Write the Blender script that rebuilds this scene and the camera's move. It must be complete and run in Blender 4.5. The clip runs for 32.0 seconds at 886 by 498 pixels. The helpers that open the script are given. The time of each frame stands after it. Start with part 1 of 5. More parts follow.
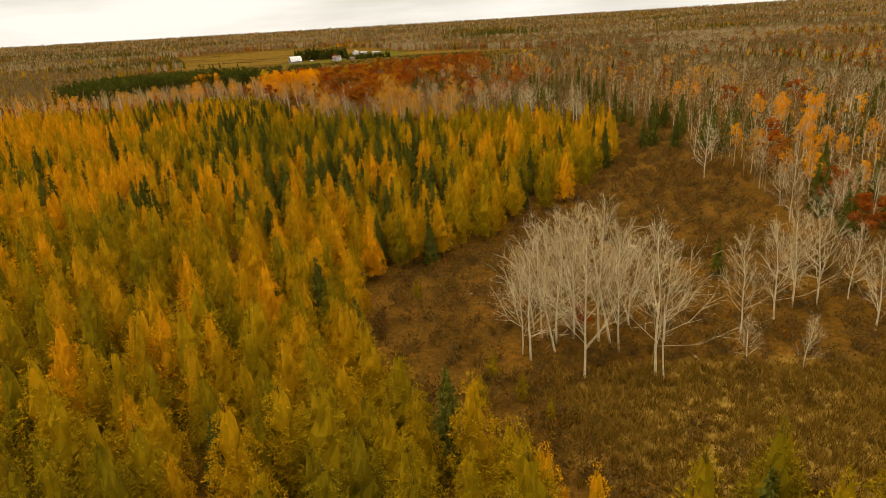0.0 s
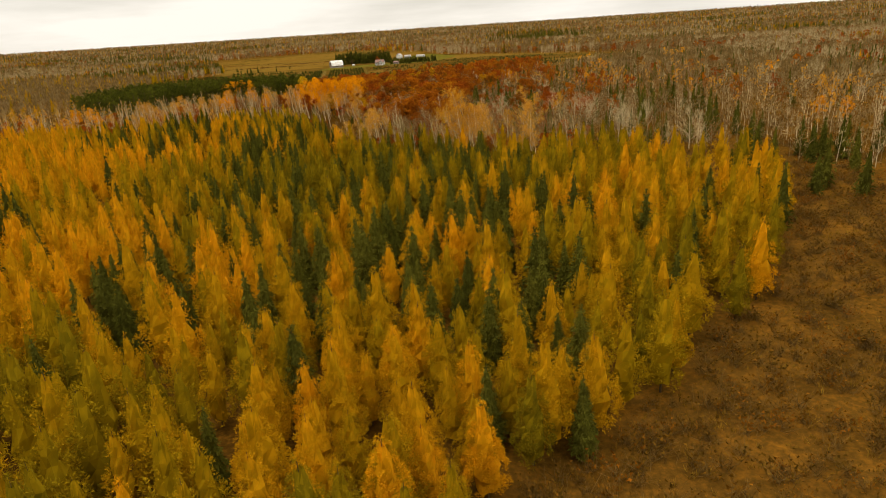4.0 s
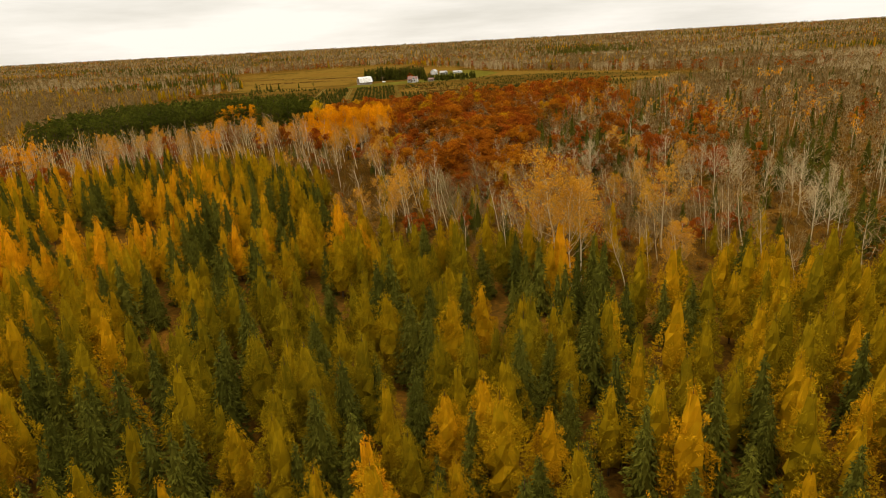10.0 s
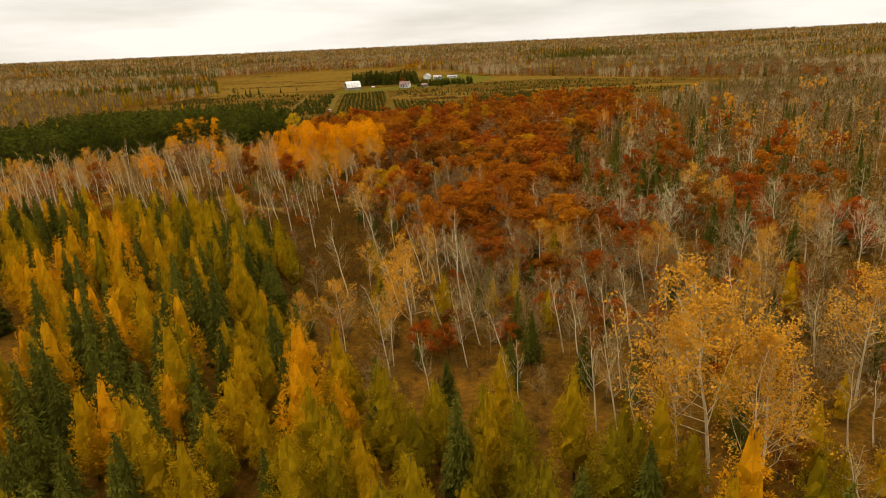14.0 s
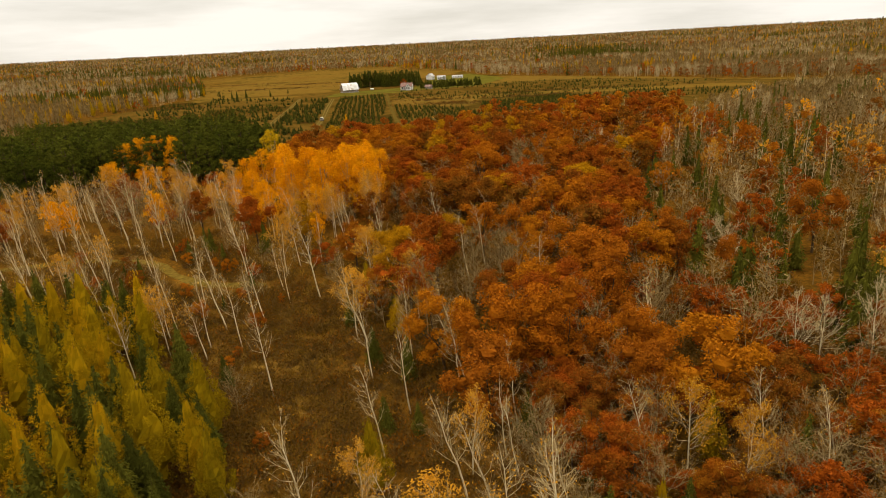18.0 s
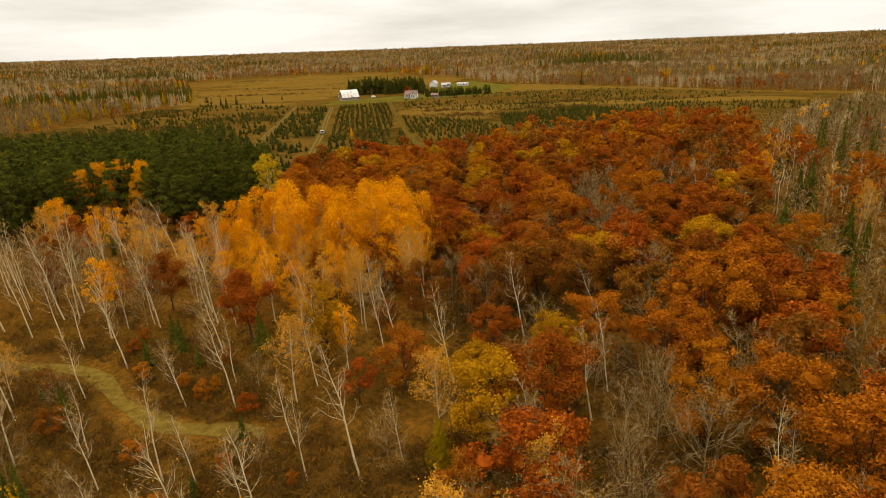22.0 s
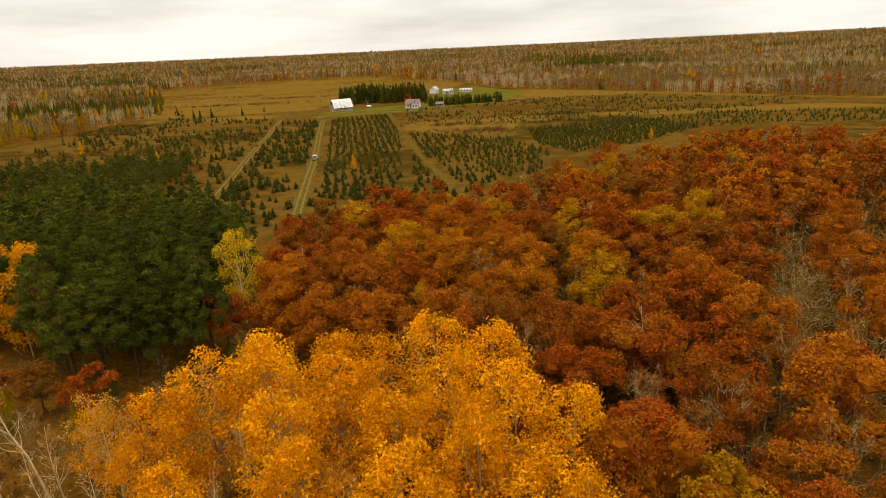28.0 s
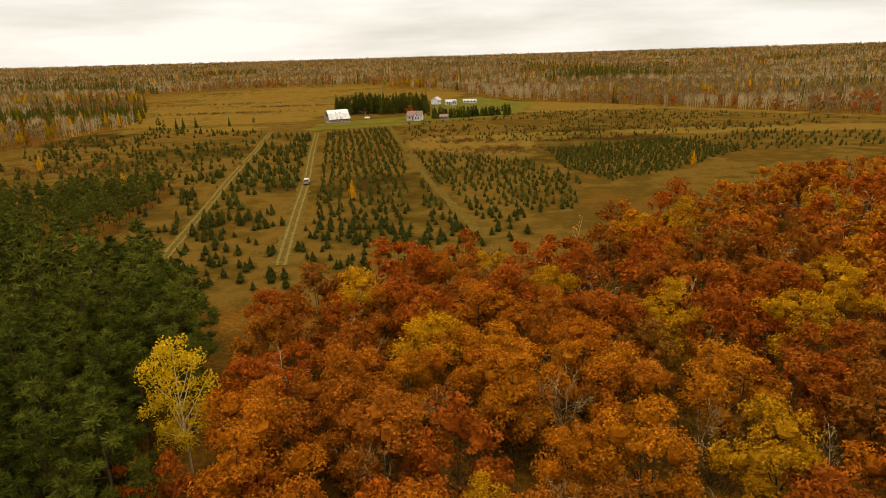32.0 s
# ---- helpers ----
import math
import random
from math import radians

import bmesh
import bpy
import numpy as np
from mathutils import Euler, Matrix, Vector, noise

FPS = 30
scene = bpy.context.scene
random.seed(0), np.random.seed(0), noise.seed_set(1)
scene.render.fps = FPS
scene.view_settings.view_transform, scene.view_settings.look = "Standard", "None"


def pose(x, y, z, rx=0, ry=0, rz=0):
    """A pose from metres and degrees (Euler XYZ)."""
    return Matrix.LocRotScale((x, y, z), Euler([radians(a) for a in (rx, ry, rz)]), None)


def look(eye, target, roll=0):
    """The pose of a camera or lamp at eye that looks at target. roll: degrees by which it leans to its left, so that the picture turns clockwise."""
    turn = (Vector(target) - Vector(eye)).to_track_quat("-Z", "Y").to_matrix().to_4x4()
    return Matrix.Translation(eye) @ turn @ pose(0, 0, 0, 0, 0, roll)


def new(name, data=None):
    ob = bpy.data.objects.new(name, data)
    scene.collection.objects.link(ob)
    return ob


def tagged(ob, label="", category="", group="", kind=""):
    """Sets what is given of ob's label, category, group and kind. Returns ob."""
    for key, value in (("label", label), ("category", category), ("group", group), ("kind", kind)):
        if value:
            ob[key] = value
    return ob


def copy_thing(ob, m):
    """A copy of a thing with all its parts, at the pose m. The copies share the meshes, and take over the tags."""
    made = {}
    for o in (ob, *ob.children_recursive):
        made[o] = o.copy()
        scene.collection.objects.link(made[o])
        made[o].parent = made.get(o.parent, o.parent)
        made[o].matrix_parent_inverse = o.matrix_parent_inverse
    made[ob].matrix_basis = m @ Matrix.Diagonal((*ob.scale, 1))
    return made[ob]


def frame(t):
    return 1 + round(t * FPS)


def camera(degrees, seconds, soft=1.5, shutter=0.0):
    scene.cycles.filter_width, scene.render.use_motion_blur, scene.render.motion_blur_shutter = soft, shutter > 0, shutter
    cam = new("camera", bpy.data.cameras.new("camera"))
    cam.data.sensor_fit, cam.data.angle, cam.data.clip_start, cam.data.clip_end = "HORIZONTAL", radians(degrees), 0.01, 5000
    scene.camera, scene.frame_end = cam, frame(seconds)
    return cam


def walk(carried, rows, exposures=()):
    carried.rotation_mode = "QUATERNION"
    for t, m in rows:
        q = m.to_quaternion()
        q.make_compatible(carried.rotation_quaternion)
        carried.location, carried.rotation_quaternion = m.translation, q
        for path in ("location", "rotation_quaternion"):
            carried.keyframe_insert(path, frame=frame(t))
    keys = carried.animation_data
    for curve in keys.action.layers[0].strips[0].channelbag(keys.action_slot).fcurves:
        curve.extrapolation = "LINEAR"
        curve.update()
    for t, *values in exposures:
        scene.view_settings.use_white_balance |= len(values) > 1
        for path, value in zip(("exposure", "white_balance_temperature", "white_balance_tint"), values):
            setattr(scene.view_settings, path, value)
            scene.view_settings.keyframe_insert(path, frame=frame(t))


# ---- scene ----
cam = camera(70.0, 32.0, soft=0.8)
PATH = [
    (0, (-3.96, 2.67, 40.03), (-3.985, 12.071, 36.623), -3.46),
    (0.5, (-5.59, 9.02, 40.11), (-5.662, 18.421, 36.69), -3.66),
    (1, (-7.15, 15.08, 40.27), (-7.338, 24.475, 36.848), -3.86),
    (1.5, (-9.0, 21.32, 40.37), (-9.287, 30.708, 36.946), -3.79),
    (2, (-10.7, 27.7, 40.4), (-11.016, 37.091, 36.979), -3.79),
    (2.5, (-12.24, 34.11, 40.26), (-12.609, 43.509, 36.857), -3.82),
    (3, (-13.69, 40.93, 39.91), (-14.141, 50.339, 36.538), -3.70),
    (3.5, (-14.92, 47.31, 39.58), (-15.427, 56.721, 36.239), -3.61),
    (5.5, (-15.89, 77.87, 39.78), (-16.743, 87.253, 36.433), -4.07),
    (6, (-17.24, 84.39, 39.61), (-18.118, 93.791, 36.312), -3.77),
    (6.5, (-18.16, 91.3, 39.7), (-19.097, 100.688, 36.392), -3.73),
    (7, (-19.02, 98.34, 39.73), (-20.017, 107.734, 36.46), -3.71),
    (7.5, (-20.28, 105.2, 39.71), (-21.304, 114.604, 36.472), -3.57),
    (8, (-21.56, 111.83, 39.78), (-22.615, 121.24, 36.58), -3.57),
    (8.5, (-22.72, 118.69, 39.83), (-23.776, 128.109, 36.64), -3.41),
    (9, (-23.85, 125.21, 39.76), (-24.898, 134.639, 36.604), -3.41),
    (9.5, (-25.17, 132.05, 39.69), (-26.219, 141.49, 36.549), -3.37),
    (10, (-26.73, 138.72, 39.76), (-27.762, 148.157, 36.627), -3.25),
    (10.5, (-28.16, 145.45, 39.95), (-29.167, 154.894, 36.815), -3.22),
    (11, (-29.61, 152.13, 40.09), (-30.613, 161.569, 36.951), -3.32),
    (11.5, (-31.03, 158.63, 40.13), (-32.007, 168.076, 37.003), -3.20),
    (12, (-32.56, 165.23, 40.13), (-33.499, 174.678, 37.008), -3.04),
    (12.5, (-33.8, 171.68, 40.2), (-34.713, 181.133, 37.073), -2.91),
    (13, (-34.68, 178.4, 40.23), (-35.592, 187.855, 37.098), -3.05),
    (13.5, (-36.12, 184.99, 40.15), (-36.987, 194.458, 37.056), -2.72),
    (14, (-37.14, 191.99, 40.04), (-37.988, 201.457, 36.927), -2.72),
    (14.5, (-38.31, 198.8, 39.71), (-39.132, 208.277, 36.641), -2.47),
    (16.5, (-42.45, 229.28, 39.56), (-43.304, 238.743, 36.429), -2.92),
    (17, (-43.82, 235.45, 39.71), (-44.66, 244.909, 36.576), -2.87),
    (17.5, (-45.37, 241.58, 39.86), (-46.191, 251.03, 36.701), -2.98),
    (18, (-46.76, 247.61, 39.99), (-47.612, 257.062, 36.847), -3.05),
    (18.5, (-48.54, 253.3, 40.09), (-49.384, 262.762, 36.952), -3.05),
    (19, (-50.98, 258.92, 40.15), (-51.766, 268.387, 37.034), -2.68),
    (19.5, (-52.76, 264.48, 40.19), (-53.551, 273.952, 37.087), -2.68),
    (20, (-54.82, 269.88, 40.13), (-55.593, 279.357, 37.052), -2.56),
    (20.5, (-57.02, 275.25, 39.93), (-57.756, 284.747, 36.88), -2.33),
    (21, (-59.19, 280.54, 39.75), (-59.894, 290.042, 36.722), -2.08),
    (21.5, (-61.21, 285.77, 39.81), (-61.893, 295.276, 36.765), -1.89),
    (22, (-63.22, 290.99, 40.0), (-63.903, 300.483, 36.923), -2.17),
    (22.5, (-65.38, 296.36, 40.06), (-66.042, 305.85, 36.975), -2.18),
    (23, (-67.51, 301.73, 40.01), (-68.15, 311.227, 36.933), -2.30),
    (23.5, (-69.8, 306.75, 40.01), (-70.41, 316.245, 36.928), -2.20),
    (24, (-72.0, 312.2, 40.12), (-72.583, 321.692, 37.035), -2.37),
    (24.5, (-74.18, 317.78, 40.41), (-74.725, 327.27, 37.293), -2.44),
    (26.5, (-79.29, 339.14, 40.48), (-79.843, 348.636, 37.408), -2.70),
    (27, (-80.51, 344.92, 40.47), (-81.032, 354.429, 37.406), -2.70),
    (27.5, (-81.35, 350.62, 40.46), (-81.865, 360.119, 37.392), -2.71),
    (28, (-82.2, 356.37, 40.45), (-82.677, 365.883, 37.392), -2.67),
    (28.5, (-82.89, 362.04, 40.46), (-83.347, 371.554, 37.404), -2.63),
    (29, (-83.7, 367.99, 40.45), (-84.129, 377.503, 37.398), -2.55),
    (29.5, (-84.61, 373.85, 40.46), (-85.04, 383.372, 37.426), -2.43),
    (30, (-85.82, 379.88, 40.56), (-86.213, 389.405, 37.539), -2.29),
    (30.5, (-87.07, 385.06, 40.71), (-87.453, 394.596, 37.712), -2.06),
    (31, (-88.05, 388.22, 40.83), (-88.412, 397.757, 37.86), -1.70),
    (31.5, (-88.97, 390.47, 40.87), (-89.312, 400.012, 37.893), -1.62),
    (32, (-89.71, 392.43, 40.88), (-90.075, 401.972, 37.927), -1.74),
]
walk(cam, [(t, look(eye, target, roll)) for t, eye, target, roll in PATH], exposures=[(0.0, 0.02, 7000, 10), (32.0, 0.02, 7000, 10)])

# ---- light ----
world = bpy.data.worlds.new("overcast_sky")
scene.world = world
world.use_nodes = True
wt = world.node_tree
wt.nodes.clear()
w_out = wt.nodes.new("ShaderNodeOutputWorld")
w_bg = wt.nodes.new("ShaderNodeBackground")
w_sky = wt.nodes.new("ShaderNodeTexSky")
w_sky.sky_type = "NISHITA"
w_sky.sun_disc = False
w_sky.sun_elevation = radians(38)
w_sky.sun_rotation = radians(-25)
w_co = wt.nodes.new("ShaderNodeTexCoord")
w_map = wt.nodes.new("ShaderNodeMapping")
w_map.inputs["Scale"].default_value = (1.6, 1.6, 11.0)
w_noise = wt.nodes.new("ShaderNodeTexNoise")
w_noise.inputs["Scale"].default_value = 1.7
w_noise.inputs["Detail"].default_value = 6.0
w_noise.inputs["Roughness"].default_value = 0.55
w_ramp = wt.nodes.new("ShaderNodeValToRGB")
w_ramp.color_ramp.elements[0].position = 0.34
w_ramp.color_ramp.elements[0].color = (0.75, 0.74, 0.70, 1)
w_ramp.color_ramp.elements[1].position = 0.60
w_ramp.color_ramp.elements[1].color = (1.0, 0.985, 0.95, 1)
w_sc = wt.nodes.new("ShaderNodeMix")
w_sc.data_type, w_sc.blend_type = "RGBA", "MULTIPLY"
w_sc.inputs[0].default_value = 1.0
w_sc.inputs[7].default_value = (0.1, 0.1, 0.1, 1)
w_mix = wt.nodes.new("ShaderNodeMix")
w_mix.data_type = "RGBA"
w_mix.inputs[0].default_value = 0.97
wt.links.new(w_co.outputs["Generated"], w_map.inputs[0])
wt.links.new(w_map.outputs[0], w_noise.inputs["Vector"])
wt.links.new(w_noise.outputs[0], w_ramp.inputs[0])
wt.links.new(w_sky.outputs[0], w_sc.inputs[6])
wt.links.new(w_sc.outputs[2], w_mix.inputs[6])
wt.links.new(w_ramp.outputs[0], w_mix.inputs[7])
wt.links.new(w_mix.outputs[2], w_bg.inputs[0])
w_sep = wt.nodes.new("ShaderNodeSeparateXYZ")
w_up = wt.nodes.new("ShaderNodeMapRange")
w_up.inputs["From Min"].default_value, w_up.inputs["From Max"].default_value = 0.1, 1.0
w_up.inputs["To Min"].default_value, w_up.inputs["To Max"].default_value = 1.0, 2.9
wt.links.new(w_co.outputs["Generated"], w_sep.inputs[0])
wt.links.new(w_sep.outputs["Z"], w_up.inputs[0])
wt.links.new(w_up.outputs[0], w_bg.inputs[1])
wt.links.new(w_bg.outputs[0], w_out.inputs[0])

sun_data = bpy.data.lights.new("sun", "SUN")
sun_data.energy = 1.3
sun_data.angle = radians(24)
sun_data.color = (1.0, 0.93, 0.80)
sun = new("sun", sun_data)
sun.matrix_world = look((0, 0, 300), (150, -50, 0))

# ---- materials ----


def shader(name):
    m = bpy.data.materials.new(name)
    m.use_nodes = True
    m.node_tree.nodes.clear()
    out = m.node_tree.nodes.new("ShaderNodeOutputMaterial")
    return m, m.node_tree, out


def ramp_node(nt, stops):
    r = nt.nodes.new("ShaderNodeValToRGB")
    e = r.color_ramp.elements
    for i, (p, c) in enumerate(stops):
        el = e[i] if i < 2 else e.new(p)
        el.position, el.color = p, (*c, 1)
    return r


def math_node(nt, op, a, b=None):
    n = nt.nodes.new("ShaderNodeMath")
    n.operation = op
    for i, v in enumerate((a, b)):
        if v is None:
            continue
        if isinstance(v, (int, float)):
            n.inputs[i].default_value = v
        else:
            nt.links.new(v, n.inputs[i])
    return n.outputs[0]


def mix_col(nt, fac, a, b, blend="MIX"):
    n = nt.nodes.new("ShaderNodeMix")
    n.data_type, n.blend_type = "RGBA", blend
    for i, v in ((0, fac), (6, a), (7, b)):
        if isinstance(v, (int, float)):
            n.inputs[i].default_value = v
        elif isinstance(v, tuple):
            n.inputs[i].default_value = (*v, 1)
        else:
            nt.links.new(v, n.inputs[i])
    return n.outputs[2]


def noise_node(nt, scale, detail=3.0, vec=None, rough=0.55):
    n = nt.nodes.new("ShaderNodeTexNoise")
    n.inputs["Scale"].default_value = scale
    n.inputs["Detail"].default_value = detail
    n.inputs["Roughness"].default_value = rough
    if vec is None:
        g = nt.nodes.new("ShaderNodeNewGeometry")
        vec = g.outputs["Position"]
    nt.links.new(vec, n.inputs["Vector"])
    return n.outputs[0]


def leaf_material(name, stops, through_light=0.3, spread=0.5, lit_top=0.0, drift=0.25):
    """Foliage: one tone a tree from the stops, drifting from bough to bough, each spray a little lighter or darker."""
    m, nt, out = shader(name)
    info = nt.nodes.new("ShaderNodeObjectInfo")
    att = nt.nodes.new("ShaderNodeAttribute")
    att.attribute_name = "tint"
    geo = nt.nodes.new("ShaderNodeNewGeometry")
    # single trees carry their tone in the object's colour (green 0), massed ones in the mesh
    own = nt.nodes.new("ShaderNodeSeparateXYZ")
    nt.links.new(info.outputs["Color"], own.inputs[0])
    tone = math_node(nt, "ADD", math_node(nt, "MULTIPLY", own.outputs["Y"], att.outputs["Fac"]),
                     math_node(nt, "MULTIPLY", math_node(nt, "SUBTRACT", 1.0, own.outputs["Y"]), own.outputs["X"]))
    tone = math_node(nt, "ADD", math_node(nt, "MULTIPLY", tone, 0.88), math_node(nt, "MULTIPLY", geo.outputs["Random Per Island"], 0.12))
    bough = noise_node(nt, 0.8, 2.0)
    tone = math_node(nt, "ADD", tone, math_node(nt, "MULTIPLY", math_node(nt, "SUBTRACT", bough, 0.5), drift * 2))
    # light on the crown tops put into the colour: more golden with height
    if lit_top:
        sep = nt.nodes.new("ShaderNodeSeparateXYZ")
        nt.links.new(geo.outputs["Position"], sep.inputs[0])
        tone = math_node(nt, "ADD", tone, math_node(nt, "MULTIPLY", math_node(nt, "SUBTRACT", math_node(nt, "MULTIPLY", sep.outputs["Z"], 1 / 12.0), 0.62), lit_top))
    r = ramp_node(nt, stops)
    nt.links.new(tone, r.inputs[0])
    big = noise_node(nt, 0.38, 3.0)
    v = math_node(nt, "ADD", 1.0 - spread / 2, math_node(nt, "MULTIPLY", geo.outputs["Random Per Island"], spread))
    v = math_node(nt, "MULTIPLY", v, math_node(nt, "ADD", 0.5, big))
    comb = nt.nodes.new("ShaderNodeCombineXYZ")
    for i in range(3):
        nt.links.new(v, comb.inputs[i])
    col = mix_col(nt, 1.0, r.outputs[0], comb.outputs[0], "MULTIPLY")
    dif = nt.nodes.new("ShaderNodeBsdfDiffuse")
    tra = nt.nodes.new("ShaderNodeBsdfTranslucent")
    nt.links.new(col, dif.inputs[0])
    nt.links.new(col, tra.inputs[0])
    mx = nt.nodes.new("ShaderNodeMixShader")
    mx.inputs[0].default_value = through_light
    nt.links.new(dif.outputs[0], mx.inputs[1])
    nt.links.new(tra.outputs[0], mx.inputs[2])
    nt.links.new(mx.outputs[0], out.inputs[0])
    return m


def bark_material(name, light, dark, band=0.5):
    m, nt, out = shader(name)
    co = nt.nodes.new("ShaderNodeNewGeometry")
    mp = nt.nodes.new("ShaderNodeMapping")
    mp.inputs["Scale"].default_value = (2.0, 2.0, 0.9)
    nt.links.new(co.outputs["Position"], mp.inputs[0])
    n = noise_node(nt, 2.2, 4.0, mp.outputs[0], 0.7)
    r = ramp_node(nt, [(band - 0.12, dark), (band + 0.12, light)])
    nt.links.new(n, r.inputs[0])
    b = nt.nodes.new("ShaderNodeBsdfPrincipled")
    b.inputs["Roughness"].default_value = 0.85
    b.inputs["Specular IOR Level"].default_value = 0.12
    nt.links.new(r.outputs[0], b.inputs["Base Color"])
    nt.links.new(b.outputs[0], out.inputs[0])
    return m


def plain_material(name, c1, c2, scale=3.0, rough=0.7, metal=0.0, bump=0.0):
    m, nt, out = shader(name)
    n = noise_node(nt, scale, 5.0)
    r = ramp_node(nt, [(0.35, c1), (0.65, c2)])
    nt.links.new(n, r.inputs[0])
    b = nt.nodes.new("ShaderNodeBsdfPrincipled")
    b.inputs["Roughness"].default_value = rough
    b.inputs["Metallic"].default_value = metal
    if rough > 0.9:
        b.inputs["Specular IOR Level"].default_value = 0.0
    nt.links.new(r.outputs[0], b.inputs["Base Color"])
    if bump:
        bp = nt.nodes.new("ShaderNodeBump")
        bp.inputs["Strength"].default_value = bump
        nt.links.new(n, bp.inputs["Height"])
        nt.links.new(bp.outputs[0], b.inputs["Normal"])
    nt.links.new(b.outputs[0], out.inputs[0])
    return m


LEAF = {
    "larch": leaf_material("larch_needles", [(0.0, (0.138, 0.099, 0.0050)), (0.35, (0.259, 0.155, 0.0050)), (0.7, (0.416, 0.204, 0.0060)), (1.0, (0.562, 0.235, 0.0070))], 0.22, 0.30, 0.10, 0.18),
    "spruce": leaf_material("spruce_needles", [(0.0, (0.054, 0.053, 0.007)), (1.0, (0.096, 0.086, 0.010))], 0.18),
    "pine": leaf_material("pine_needles", [(0.0, (0.040, 0.046, 0.006)), (1.0, (0.088, 0.086, 0.010))], 0.22, 0.5),
    "oak_red": leaf_material("oak_leaves_red", [(0.0, (0.154, 0.067, 0.0083)), (0.35, (0.218, 0.055, 0.0058)), (0.7, (0.269, 0.056, 0.0058)), (1.0, (0.275, 0.102, 0.0077))], 0.25, 0.45),
    "oak_orange": leaf_material("oak_leaves_orange", [(0.0, (0.230, 0.067, 0.0064)), (0.5, (0.294, 0.084, 0.0058)), (1.0, (0.346, 0.122, 0.0064))], 0.25, 0.45),
    "oak_yellow": leaf_material("oak_leaves_yellow", [(0.0, (0.269, 0.122, 0.0051)), (1.0, (0.384, 0.176, 0.0064))], 0.25, 0.45),
    "aspen": leaf_material("aspen_leaves_gold", [(0.0, (0.53, 0.198, 0.005)), (1.0, (0.66, 0.282, 0.007))], 0.4, 0.8),
    "aspen_yellow": leaf_material("aspen_leaves_yellow", [(0.0, (0.422, 0.256, 0.0077)), (1.0, (0.512, 0.320, 0.013))], 0.4, 0.6),
    "pale": leaf_material("birch_leaves_pale", [(0.0, (0.43, 0.196, 0.014)), (1.0, (0.55, 0.268, 0.026))], 0.4, 0.6),
    "brush": leaf_material("brush_leaves", [(0.0, (0.083, 0.046, 0.0064)), (0.6, (0.128, 0.059, 0.0064)), (1.0, (0.179, 0.059, 0.0051))], 0.25, 0.7),
    "grass": leaf_material("dry_grass_blades", [(0.0, (0.120, 0.060, 0.006)), (1.0, (0.245, 0.136, 0.018))], 0.3, 0.6),
    "haze_grey": leaf_material("twig_haze_grey_brown", [(0.0, (0.113, 0.068, 0.0194)), (0.5, (0.151, 0.092, 0.0270)), (0.8, (0.184, 0.114, 0.0367)), (1.0, (0.189, 0.093, 0.0173))], 0.15, 0.3),
    "haze_pale": leaf_material("twig_haze_pale", [(0.0, (0.185, 0.121, 0.0426)), (1.0, (0.263, 0.177, 0.0672))], 0.15, 0.3),
    "fir": leaf_material("fir_needles", [(0.0, (0.032, 0.033, 0.0058)), (1.0, (0.064, 0.056, 0.0077))], 0.12),
}
BARK = {
    "white": bark_material("birch_bark_white", (0.56, 0.44, 0.25), (0.30, 0.215, 0.105), 0.42),
    "twig": bark_material("birch_twigs_tan", (0.32, 0.220, 0.090), (0.20, 0.130, 0.045), 0.45),
    "pale_twig": bark_material("bare_twigs_pale", (0.43, 0.325, 0.165), (0.28, 0.200, 0.090), 0.42),
    "grey": bark_material("bark_grey", (0.286, 0.193, 0.0762), (0.168, 0.110, 0.0392), 0.5),
    "brush": bark_material("brush_stems", (0.154, 0.086, 0.019), (0.090, 0.048, 0.010), 0.5),
    "brown": bark_material("bark_brown", (0.083, 0.051, 0.022), (0.038, 0.023, 0.010), 0.5),
}



